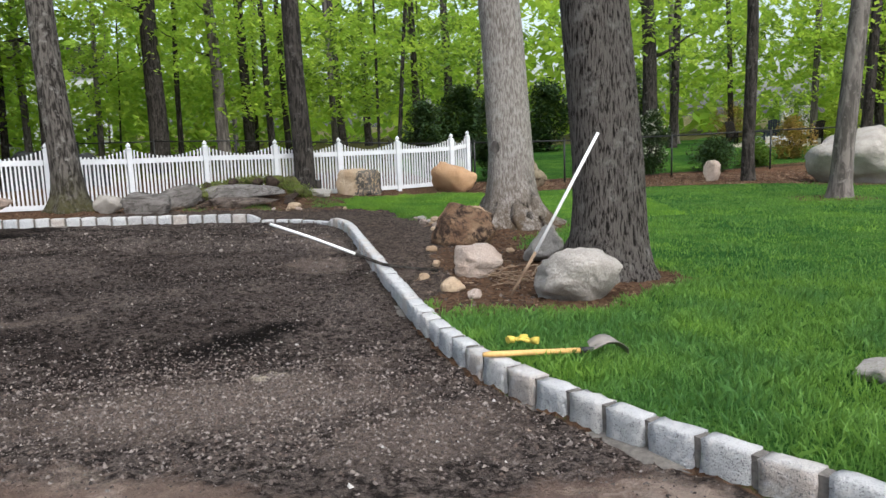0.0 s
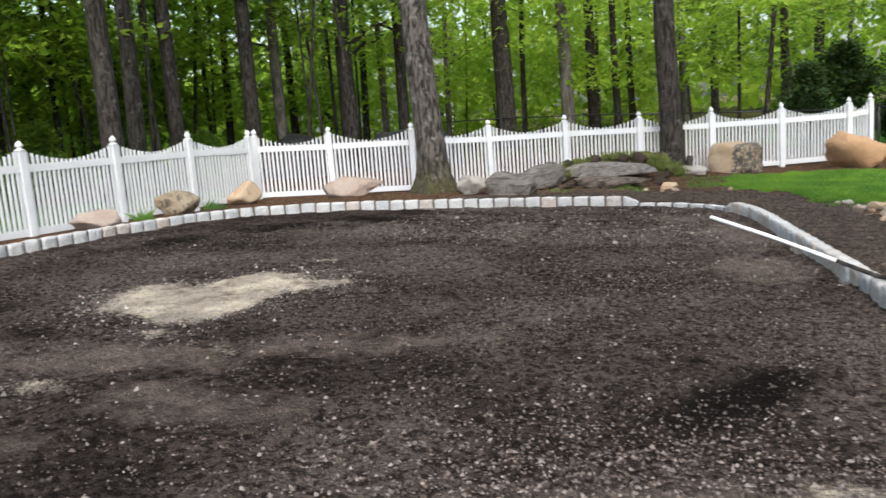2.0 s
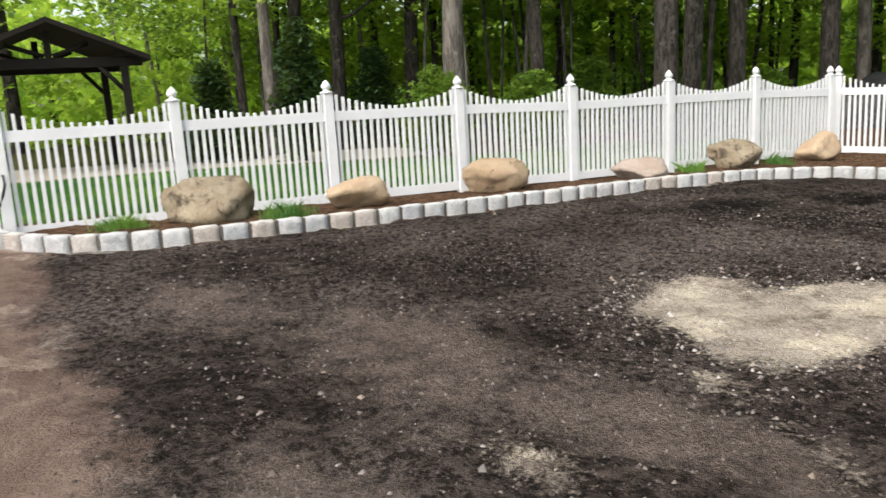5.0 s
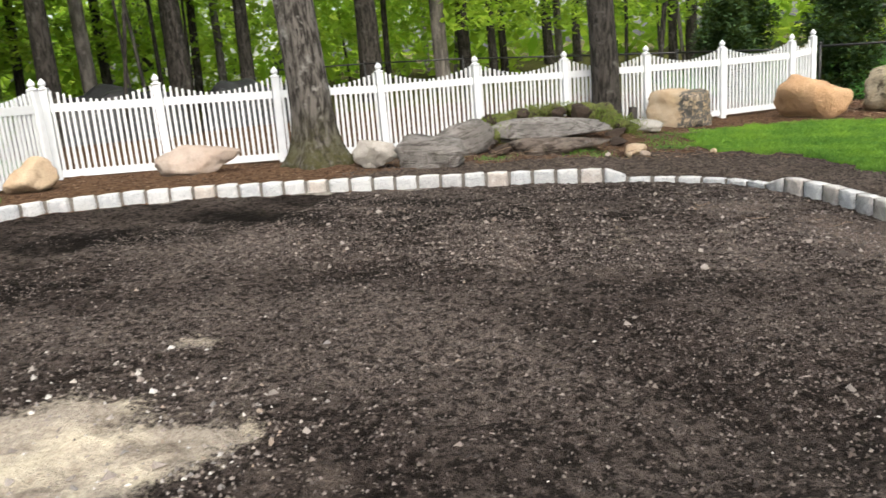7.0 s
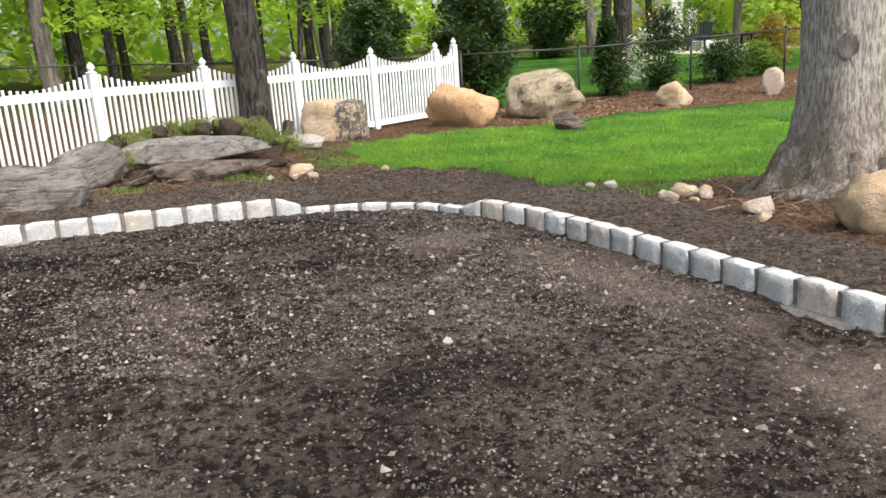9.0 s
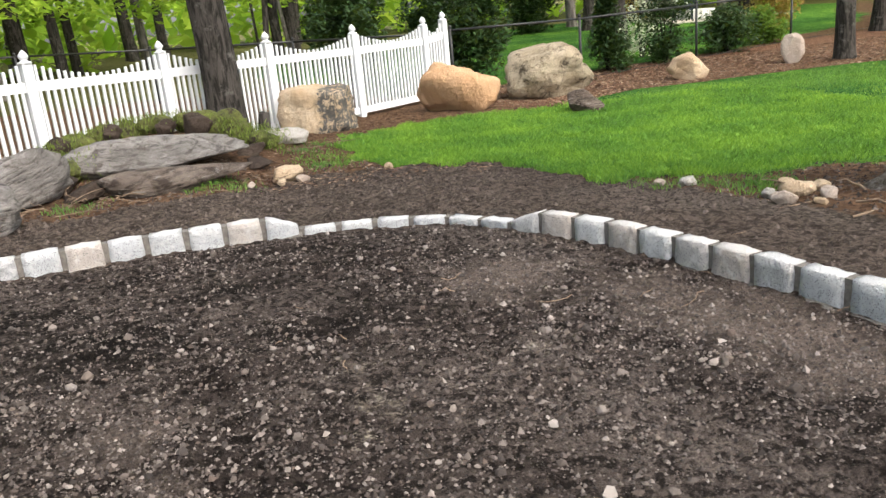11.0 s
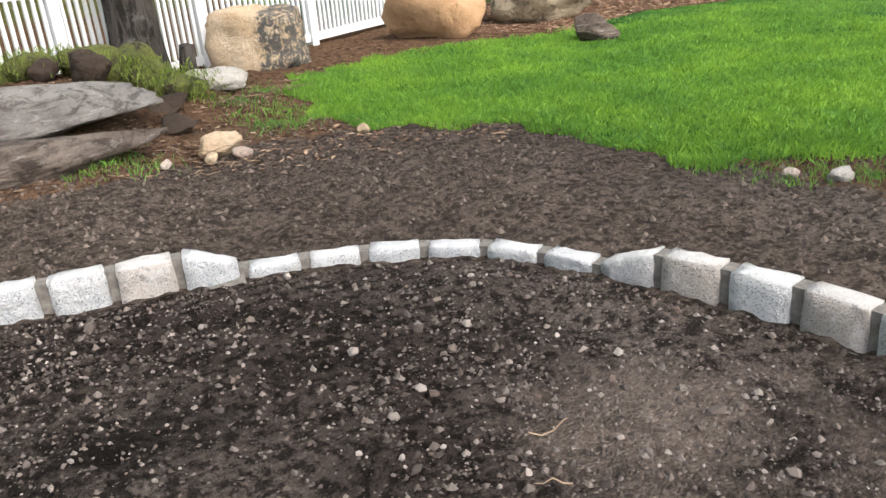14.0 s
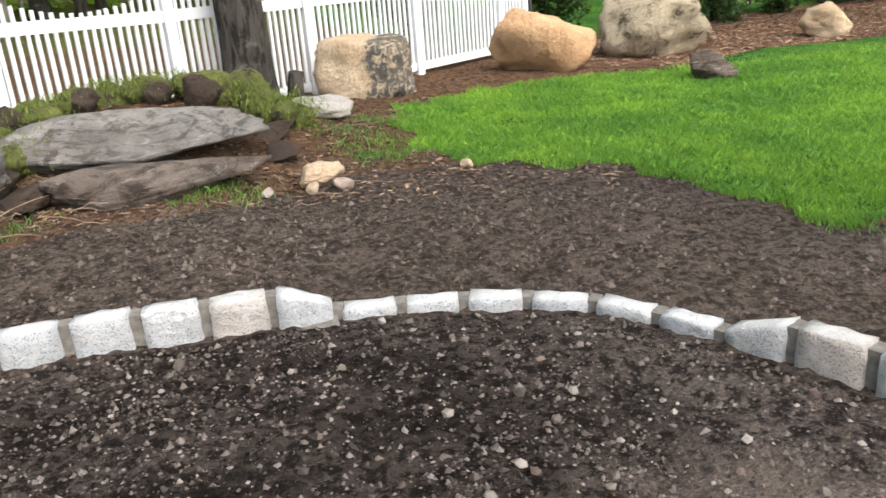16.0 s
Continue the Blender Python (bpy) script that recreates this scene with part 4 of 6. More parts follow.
def add_panel(root, a, b, n=N_PICKETS):
    bm = bmesh.new()
    rail(bm, a, b, *TOP_RAIL)
    part("top_rail", bm, VINYL, root)
    bm = bmesh.new()
    rail(bm, a, b, *LOW_RAIL)
    part("bottom_rail", bm, VINYL, root)
    A, B = Vector(a), Vector(b)
    d = (B - A)
    rz = math.degrees(math.atan2(d.y, d.x))
    L = Vector((d.x, d.y, 0)).length
    for k in range(n):
        t = (HALF + (L - 2 * HALF) * (k + 0.5) / n) / L
        p = A + d * t
        share("picket", PICKETS[min(int((k + 0.5) / n * N_PICKETS), N_PICKETS - 1)], root, pose(p.x, p.y, p.z, 0, random.uniform(-0.4, 0.4), rz))


def fence(label, posts, short=()):
    root = empty("picket_fence", 0, 0, 0)
    for i, p in enumerate(posts):
        q = posts[min(i + 1, len(posts) - 1)] if i < len(posts) - 1 else p
        o = posts[i - 1] if i else p
        rz = math.degrees(math.atan2(q[1] - o[1], q[0] - o[0]))
        add_post(root, p, rz, (random.uniform(-0.8, 0.8), random.uniform(-0.8, 0.8)))
    for i, (a, b) in enumerate(zip(posts, posts[1:])):
        gap = math.hypot(a[0] - b[0], a[1] - b[1])
        add_panel(root, a, b, max(4, round(gap / 1.88 * N_PICKETS)))
    return tagged(root, label, "fence")


WEST = [(-9.5, 7.45 - 1.88 * k, z) for k, z in enumerate((0.0, 0.06, 0.075, 0.095, 0.15, 0.18, 0.19, 0.2))]
NORTH = [(-9.62, 7.78, -0.005), (-8.2, 8.72, -0.06), (-6.55, 9.6, -0.1), (-5.06, 10.71, -0.17), (-3.58, 11.86, -0.19), (-2.05, 12.97, -0.24), (-0.54, 14.09, -0.265), (1.0, 15.15, -0.285), (2.5, 16.25, -0.28), (3.0, 16.63, -0.22)]
fence("white vinyl picket fence with scalloped top and finials", WEST)
fence("white vinyl picket fence sloping down towards the lawn", NORTH)


# ---- kerb of granite blocks ----
def resample(line, pitch, phase=0.0):
    P = [Vector((*p, 0)) for p in line]
    cum = [0.0]
    for a, b in zip(P, P[1:]):
        cum.append(cum[-1] + (b - a).length)
    n = max(1, round(cum[-1] / pitch))
    out = []
    for k in range(n + 1):
        s = cum[-1] * k / n
        i = max(j for j in range(len(cum) - 1) if cum[j] <= s + 1e-9)
        out.append(P[i].lerp(P[i + 1], (s - cum[i]) / (cum[i + 1] - cum[i])))
    return out


def block(length, top0, top1, depth, seed):
    """One rough-split granite block; its front faces -y, its top may slope."""
    bm = bmesh.new()
    rng = random.Random(seed)
    bmesh.ops.create_cube(bm, size=1)
    bmesh.ops.subdivide_edges(bm, edges=bm.edges[:], cuts=3, use_grid_fill=True)
    for v in bm.verts:
        x, y, z = v.co
        rim = sum(abs(abs(c) - 0.5) < 1e-4 for c in (x, y, z))
        k = 1 - 0.035 * (rim >= 2) - 0.02 * (rim == 3)
        top = top0 + (top1 - top0) * (x + 0.5)
        v.co = Vector((x * length * k, y * depth * (1 - 0.07 * (rim >= 2)), -0.07 + (z + 0.5) * (top + 0.07) - (0.008 if rim >= 2 and z > 0.4 else 0)))
        v.co += Vector((rng.uniform(-1, 1) * 0.004, rng.uniform(-1, 1) * 0.008, rng.uniform(-1, 1) * 0.0045))
    for f in bm.faces:
        f.smooth = True
    me = bpy.data.meshes.new("block")
    bm.to_mesh(me)
    bm.free()
    me.materials.append(GRANITE)
    return me


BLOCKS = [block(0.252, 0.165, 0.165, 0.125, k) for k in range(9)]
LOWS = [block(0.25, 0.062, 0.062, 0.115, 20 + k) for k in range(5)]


def kerb_run(root, line, meshes, pitch, lift=0.0, ends=(None, None)):
    pts = resample(line, pitch)
    for i, (a, b) in enumerate(zip(pts, pts[1:])):
        d = b - a
        rz = math.degrees(math.atan2(d.y, d.x)) + 180
        nrm = Vector((d.y, -d.x, 0)).normalized() * 0.06
        c = (a + b) / 2 + nrm
        rr = random.Random(i * 7 + len(pts))
        me = meshes[rr.randrange(len(meshes))]
        if i == 0 and ends[0]:
            me = ends[0]
        if i == len(pts) - 2 and ends[1]:
            me = ends[1]
        zb = float(plane(c.x, c.y)) + lift + rr.uniform(-0.006, 0.006)
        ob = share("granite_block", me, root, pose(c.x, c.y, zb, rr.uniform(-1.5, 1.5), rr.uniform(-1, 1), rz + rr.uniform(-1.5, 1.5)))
        ob.scale = (0.985 * d.length / 0.286 * rr.uniform(0.97, 1.02), rr.uniform(0.95, 1.05), 1)
    # mortar bed and joints
    bm = bmesh.new()
    for i, p in enumerate(pts):
        if meshes is BLOCKS and i in (0, len(pts) - 1):
            continue
        d = (pts[min(i + 1, len(pts) - 1)] - pts[max(i - 1, 0)]).normalized()
        nrm = Vector((d.y, -d.x, 0))
        zb, h = float(plane(p.x, p.y)) + lift, (0.15 if meshes is BLOCKS else 0.05)
        q = [p + nrm * o + d * s for s in (-0.028, 0.028) for o in (0.024, 0.108)]
        vs = [bm.verts.new(c + Vector((0, 0, zb + z))) for z in (-0.05, h) for c in q]
        for f in ((0, 1, 3, 2), (4, 6, 7, 5), (0, 4, 5, 1), (2, 3, 7, 6), (0, 2, 6, 4), (1, 5, 7, 3)):
            bm.faces.new([vs[k] for k in f])
    part("joints", bm, MORTAR, root, "grey mortar joints")


def mortar_foot(root, line):
    """A rough haunch of mortar along the foot of the blocks."""
    pts = resample(line, 0.09)
    bm, rows = bmesh.new(), []
    rr = random.Random(77)
    for i, p in enumerate(pts):
        d = (pts[min(i + 1, len(pts) - 1)] - pts[max(i - 1, 0)]).normalized()
        nrm = Vector((d.y, -d.x, 0))
        zb = float(plane(p.x, p.y))
        k = max(0.0, noise.noise(Vector((p.x * 1.7, p.y * 1.7, 3))) + 0.15)
        w, h = 0.01 + 0.075 * k, -0.02 + 0.05 * k
        rows.append([bm.verts.new(p + nrm * o + Vector((0, 0, zb + z + rr.uniform(-0.004, 0.004)))) for o, z in ((0.03, h + 0.01), (-0.3 * w, h), (-w, h * 0.5), (-w - 0.02, -0.03))])
    for a, b in zip(rows, rows[1:]):
        for k in range(3):
            bm.faces.new((a[k], a[k + 1], b[k + 1], b[k])).smooth = True
    bmesh.ops.recalc_face_normals(bm, faces=bm.faces[:])
    part("mortar_foot", bm, MORTAR, root, "rough grey mortar haunch")


kerb = empty("kerb", 0, 0, 0)
TAPER_R, TAPER_L = block(0.252, 0.075, 0.165, 0.125, 61), block(0.252, 0.165, 0.075, 0.125, 62)
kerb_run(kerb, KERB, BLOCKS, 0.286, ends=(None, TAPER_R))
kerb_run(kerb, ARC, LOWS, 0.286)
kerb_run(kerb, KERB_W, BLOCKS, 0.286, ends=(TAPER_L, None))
for line in (KERB, KERB_W):
    mortar_foot(kerb, line)
tagged(kerb, "kerb of rough-split pale granite blocks with mortar joints", "kerb", kind="structure")


# ---- gate ----
def gate_leaf(root, y0, y1, z, hinge):
    """A picket gate leaf between two y values at the fence line."""
    leaf = empty("gate_leaf", -9.5, y0, z)
    leaf.parent = root
    L = y1 - y0
    for yy in (0.03, L - 0.03):
        bm = bmesh.new()
        box(bm, (-0.025, yy - 0.035, 0.04), (0.025, yy + 0.035, 1.22), 0.004)
        part("stile", bm, VINYL, leaf)
    for lo, hi in ((1.07, 1.18), (0.05, 0.16)):
        bm = bmesh.new()
        box(bm, (-0.02, 0.066, lo), (0.02, L - 0.066, hi), 0.004)
        part("gate_rail", bm, VINYL, leaf)
    n = 11
    for k in range(n):
        t = (k + 0.5) / n
        share("picket", PICKETS[min(int(t * N_PICKETS), N_PICKETS - 1)], leaf, pose(0, 0.09 + (L - 0.18) * t, -0.05, 0, 0, 90))
    for zz in (0.12, 1.12):
        bm = bmesh.new()
        yy = L if hinge else 0.0
        box(bm, (-0.035, yy - 0.1, zz - 0.04), (0.04, yy + 0.05, zz + 0.04), 0.006)
        part("hinge", bm, STEEL, leaf, "black metal hinge")
    return leaf


gate = empty("picket_gate", -9.5, -5.71, 0.19)
gate.matrix_basis = Matrix()
gate_leaf(gate, -6.96, -5.80, 0.19, True)
gate_leaf(gate, -8.18, -7.02, 0.19, False)
bm = bmesh.new()
box(bm, (-9.46, -7.06, 1.08), (-9.40, -6.92, 1.16), 0.01)
part("latch", bm, STEEL, gate, "black gate latch")
bm = bmesh.new()
tube(bm, [(-9.42, -5.70, 0.95), (-9.37, -5.69, 0.85), (-9.37, -5.73, 0.72), (-9.42, -5.77, 0.62)], [0.014] * 4, 8)
part("pull_handle", bm, STEEL, gate, "black curved pull handle")
tagged(gate, "closed white double picket gate with black hardware", "gate")
fence("white vinyl picket fence beyond the gate", [(-9.5, -8.27 - 1.88 * k, 0.2) for k in range(4)])


# ---- black metal fence behind the lawn ----
def black_fence(points, h=1.3):
    root = empty("metal_fence", 0, 0, 0)
    tops = []
    for x, y in points:
        z = z_at(x, y)
        bm = bmesh.new()
        tube(bm, [(x, y, z - 0.2), (x, y, z + h + 0.05)], [0.03, 0.03], 10)
        bmesh.ops.create_uvsphere(bm, u_segments=8, v_segments=6, radius=0.04, matrix=Matrix.Translation((x, y, z + h + 0.06)))
        part("post", bm, STEEL, root)
        tops.append((x, y, z + h))
    for a, b in zip(tops, tops[1:]):
        bm = bmesh.new()
        tube(bm, [a, b], [0.024, 0.024], 8)
        part("top_rail", bm, STEEL, root)
        bm = bmesh.new()
        tube(bm, [(a[0], a[1], a[2] - h + 0.08), (b[0], b[1], b[2] - h + 0.08)], [0.006, 0.006], 5)
        part("bottom_wire", bm, STEEL, root)
    return tagged(root, "black metal post-and-rail fence behind the mulch bed", "fence")


black_fence([(3.2, 16.9), (6.0, 16.9), (9.6, 18.4), (13.2, 19.8), (16.8, 21.0), (20.4, 22.0), (24, 22.6)])
black_fence([(3.1, 17.0), (0.2, 19.2), (-3.0, 21.2), (-6.2, 22.3), (-9.6, 22.6), (-12.6, 22.4)], 1.25)


# ---- shrubs ----
def shrub(name, label, x, y, w, h, material, seed, shape="round", count=2600, size=0.05, z=None, tips=None):
    count = int(count * 0.75)
    root = empty(name, x, y, z_at(x, y) if z is None else z)
    rr = random.Random(seed)
    clumps = []
    for k in range(7):
        bm = bmesh.new()
        a = rr.uniform(0, math.tau)
        tip = Vector((math.cos(a) * w * 0.3 * rr.random(), math.sin(a) * w * 0.3 * rr.random(), h * rr.uniform(0.5, 0.85)))
        tube(bm, [(0.03 * math.cos(a), 0.03 * math.sin(a), -0.05), tuple(tip * 0.5), tuple(tip)], [0.02, 0.012, 0.005], 5, False)
        part("stem", bm, BARK_DARK, root)
    for k in range(70):
        t = rr.random()
        r = w / 2 * ((1 - t) ** 0.8 if shape == "cone" else math.sqrt(max(0.05, 1 - (2 * t - 0.9) ** 2)))
        a = rr.uniform(0, math.tau)
        q = r * math.sqrt(rr.random()) * 0.85
        clumps.append((q * math.cos(a), q * math.sin(a), 0.06 * h + t * h * 0.88, 0.085 * w + 0.03))
    leaf_cloud("foliage", clumps, int(count * 1.9), size, material, root, seed, 1.0)
    if tips:
        leaf_cloud("blossom", [c for c in clumps if c[2] > 0.62 * h], 500, size * 0.8, tips, root, seed + 1, 1.0)
    return tagged(root, label, "shrub")


shrub("arborvitae", "small dense cone-shaped dark evergreen", 7.35, 18.5, 1.2, 1.9, LEAF_EVER, 1, "cone", 4200)
shrub("shrub", "upright variegated shrub with pale blossom", 9.05, 18.9, 1.35, 2.1, LEAF_EVER, 2, count=3000, tips=PETAL)
shrub("shrub", "tall dark evergreen shrub past the fence end", 3.9, 18.4, 1.9, 3.1, LEAF_EVER, 3, count=6500, size=0.06)
shrub("shrub", "tall dark evergreen shrub behind the picket fence", 1.4, 19.4, 1.7, 2.6, LEAF_EVER, 4, count=5200, size=0.06)
shrub("shrub", "low dark green shrub in the mulch bed", 11.4, 20.0, 1.9, 1.0, LEAF_EVER, 5, count=3200)
shrub("shrub", "low dark green shrub in the mulch bed", 13.0, 20.8, 1.4, 0.85, LEAF_DEEP, 6, count=2200)
shrub("shrub", "rounded golden-orange shrub by the patio", 16.0, 34.6, 2.2, 1.9, LEAF_GOLD, 7, count=2600)
shrub("shrub", "rounded golden-orange shrub by the patio", 15.2, 23.6, 1.8, 1.5, LEAF_GOLD, 8, count=3000)
shrub("shrub", "bright lime-green shrub beyond the patio", 19.5, 29.5, 2.2, 1.9, LEAF_LIME, 9, count=3600, size=0.07)
shrub("shrub", "pale-blossomed shrub behind the black fence", 9.3, 20.6, 1.2, 1.6, PETAL, 10, count=700)
shrub("shrub", "grey-green shrub at the end of the lawn", 20.5, 38.5, 3.4, 2.3, LEAF_DEEP, 11, count=3000, size=0.06)
shrub("shrub", "dark evergreen shrub at the far lawn edge", 6.3, 30.5, 3.2, 3.2, LEAF_EVER, 12, count=5200, size=0.09)
shrub("shrub", "dark evergreen shrub at the far lawn edge", 10.5, 32.5, 3.0, 3.6, LEAF_EVER, 13, count=5200, size=0.09)
shrub("shrub", "dark evergreen shrub at the far lawn edge", 2.4, 27.0, 3.0, 3.0, LEAF_EVER, 14, count=5200, size=0.09)
shrub("shrub", "dark evergreen shrub at the far lawn edge", 20.5, 21.5, 2.6, 2.6, LEAF_EVER, 15, count=4200, size=0.08)
for k, (x, y, w, h) in enumerate(((-18.3, 0.4, 2.0, 3.4), (-17.6, 3.6, 2.2, 2.0), (-16.9, 6.0, 2.2, 1.7), (-20.5, -1.2, 2.2, 2.4), (-19.2, 9.6, 2.2, 2.2), (-16.0, 13.0, 2.0, 1.6), (-22.5, 4.0, 2.6, 2.8), (-20.6, 13.4, 2.4, 2.2))):
    shrub("conifer" if k == 0 else "shrub", "dark green understorey evergreen behind the fence", x, y, w, h, LEAF_EVER if k in (0, 3, 6) else LEAF_DEEP, 30 + k, "cone" if k in (0, 3, 6) else "round", 3600, 0.075)

# ---- garden furniture on the patio ----
WOOD_DARK = mat_plain("dark_stained_wood", (0.006, 0.004, 0.003), (0.014, 0.010, 0.008), 6, 0.9, 0.002, stretch=(1, 1, 8))
PAINT_NAVY = mat_plain("navy_painted_wood", (0.012, 0.018, 0.03), (0.025, 0.032, 0.05), 6, 0.5, 0.001)
PAINT_PALE = mat_plain("pale_stone", (0.55, 0.54, 0.5), (0.68, 0.67, 0.63), 9, 0.8, 0.004)
PAINT_RUST = mat_plain("reddish_wood", (0.10, 0.035, 0.022), (0.17, 0.06, 0.035), 6, 0.6, 0.002)


def adirondack(x, y, rz, material, label):
    root = empty("garden_chair", x, y, z_at(x, y), rz)
    for k in range(5):
        bm = bmesh.new()
        w = 0.1
        box(bm, (-0.26 + k * 0.105, -0.02, 0.0), (-0.26 + k * 0.105 + w - 0.008, 0.0, 0.78 + 0.08 * math.sin((k + 0.5) / 5 * math.pi)), 0.004)
        ob = part("back_slat", bm, material, root)
        ob.matrix_basis = pose(0, 0.28, 0.30, -22)
    for k in range(5):
        bm = bmesh.new()
        box(bm, (-0.28, -0.34 + k * 0.125, 0.37 - 0.02 * k), (0.28, -0.34 + k * 0.125 + 0.11, 0.392 - 0.02 * k), 0.004)
        part("seat_slat", bm, material, root)
    for s in (-1, 1):
        bm = bmesh.new()
        box(bm, (s * 0.34 - 0.07, -0.42, 0.57), (s * 0.34 + 0.07, 0.36, 0.595), 0.006)
        part("arm", bm, material, root)
        for yy, h in ((-0.34, 0.57), (0.32, 0.57)):
            bm = bmesh.new()
            box(bm, (s * 0.30 - 0.02, yy - 0.045, 0.0), (s * 0.30 + 0.02, yy + 0.045, h), 0.004)
            part("leg", bm, material, root)
    return tagged(root, label, "chair", "chairs on the patio")


adirondack(16.0, 30.2, 60, PAINT_NAVY, "navy wooden garden chair on the patio")
adirondack(18.2, 29.6, 200, WOOD_DARK, "dark wooden garden chair on the patio")
adirondack(17.3, 32.0, 160, PAINT_NAVY, "navy wooden garden chair on the patio")
adirondack(15.4, 31.6, 20, WOOD_DARK, "dark wooden garden chair on the patio")
pit = empty("fire_pit", 16.9, 30.8, z_at(16.9, 30.8))
for k in range(12):
    bm = bmesh.new()
    box(bm, (-0.17, -0.1, 0), (0.17, 0.1, 0.34), 0.015)
    a = k * math.tau / 12
    ob = part("stone_block", bm, PAINT_PALE, pit)
    ob.matrix_basis = pose(0.65 * math.cos(a), 0.65 * math.sin(a), 0, 0, 0, math.degrees(a) + 90)
tagged(pit, "round pale stone fire pit on the patio", "fire pit")
for x, y, h, w in ((21.9, 43.8, 2.3, 0.75), (23.2, 44.4, 1.8, 0.5)):
    bm = bmesh.new()
    z = z_at(x, y)
    box(bm, (x - w / 2, y - 0.2, z), (x + w / 2, y + 0.2, z + h - 0.12), 0.02)
    box(bm, (x - w / 2 - 0.05, y - 0.25, z + h - 0.12), (x + w / 2 + 0.05, y + 0.25, z + h), 0.015)
    tagged(part("stone_pillar", bm, PAINT_PALE), "pale stone pillar among garden shrubs", "pillar")


# ---- pavilion beyond the gate ----
def pavilion(x, y, rz):
    root = empty("pavilion", x, y, z_at(x, y), rz)
    root.scale = (0.85, 0.85, 0.915)
    W2, D2, eave, ridge = 2.35, 2.2, 2.55, 3.45
    for sx in (-1, 1):
        for sy in (-1, 1):
            bm = bmesh.new()
            box(bm, (sx * 1.75 - 0.09, sy * 1.7 - 0.09, 0), (sx * 1.75 + 0.09, sy * 1.7 + 0.09, 2.45), 0.01)
            part("post", bm, WOOD_DARK, root)
    for sy in (-1, 1):
        bm = bmesh.new()
        box(bm, (-2.2, sy * 1.7 - 0.08, 2.45), (2.2, sy * 1.7 + 0.08, 2.68), 0.01)
        part("tie_beam", bm, WOOD_DARK, root)
        bm = bmesh.new()
        box(bm, (-0.08, sy * 1.7 - 0.07, 2.68), (0.08, sy * 1.7 + 0.07, 3.3), 0.01)
        part("king_post", bm, WOOD_DARK, root)
        for sx in (-1, 1):
            bm = bmesh.new()
            tube(bm, [(sx * 0.1, sy * 1.7, 2.72), (sx * 0.95, sy * 1.7, 3.0)], [0.055, 0.055], 6)
            part("strut", bm, WOOD_DARK, root)
            bm = bmesh.new()
            tube(bm, [(sx * 1.72, sy * 1.7, 1.85), (sx * 1.15, sy * 1.7, 2.47)], [0.06, 0.06], 6)
            part("brace", bm, WOOD_DARK, root)
    for sx in (-1, 1):
        bm = bmesh.new()
        box(bm, (sx * 1.75 - 0.08, -1.95, 2.68), (sx * 1.75 + 0.08, 1.95, 2.8), 0.01)
        part("side_beam", bm, WOOD_DARK, root)
        bm = bmesh.new()
        vs = [bm.verts.new((sx * a, b, c + d)) for d in (0, 0.12) for b in (-D2, D2) for a, c in ((0.0, ridge), (W2, eave))]
        for f in ((0, 1, 3, 2), (4, 6, 7, 5), (0, 4, 5, 1), (2, 3, 7, 6), (0, 2, 6, 4), (1, 5, 7, 3)):
            bm.faces.new([vs[k] for k in f])
        bmesh.ops.recalc_face_normals(bm, faces=bm.faces[:])
        part("roof_slope", bm, WOOD_DARK, root, "dark shingled roof slope")
    return tagged(root, "dark timber garden pavilion with gabled roof", "pavilion")


pavilion(-20.3, -4.95, 90 + 4)

# covered wood pile behind the fence
TARP = mat_plain("black_tarpaulin", (0.012, 0.012, 0.014), (0.03, 0.03, 0.033), 5, 0.42, 0.01)


def tarp_pile(x, y, w, d, h, rz, seed):
    bm = bmesh.new()
    n, m = 30, 14
    grid = []
    for i in range(n + 1):
        row = []
        for j in range(m + 1):
            u, v = i / n * 2 - 1, j / m * 2 - 1
            k = max(0.0, 1 - abs(u) ** 5) ** 0.5 * max(0.0, 1 - abs(v) ** 4) ** 0.5
            zz = h * k * (0.8 + 0.35 * noise.noise(Vector((u * 2.2, v * 1.5, seed)))) + 0.05 * noise.noise(Vector((u * 9, v * 6, seed)))
            row.append(bm.verts.new((u * w / 2, v * d / 2, zz - 0.02)))
        grid.append(row)
    for a, b in zip(grid, grid[1:]):
        for k in range(m):
            bm.faces.new((a[k], b[k], b[k + 1], a[k + 1])).smooth = True
    ob = part("covered_woodpile", bm, TARP)
    ob.matrix_basis = pose(x, y, z_at(x, y), 0, 0, rz)
    return tagged(ob, "woodpile under a black tarpaulin behind the fence", "woodpile")


tarp_pile(-14.2, 15.0, 4.6, 1.6, 1.5, 35, 3)
tarp_pile(-11.0, 17.8, 3.4, 1.5, 1.35, 35, 7)


SIDING = mat_plain("grey_siding", (0.50, 0.51, 0.52), (0.60, 0.61, 0.62), 4, 0.7, 0.002)


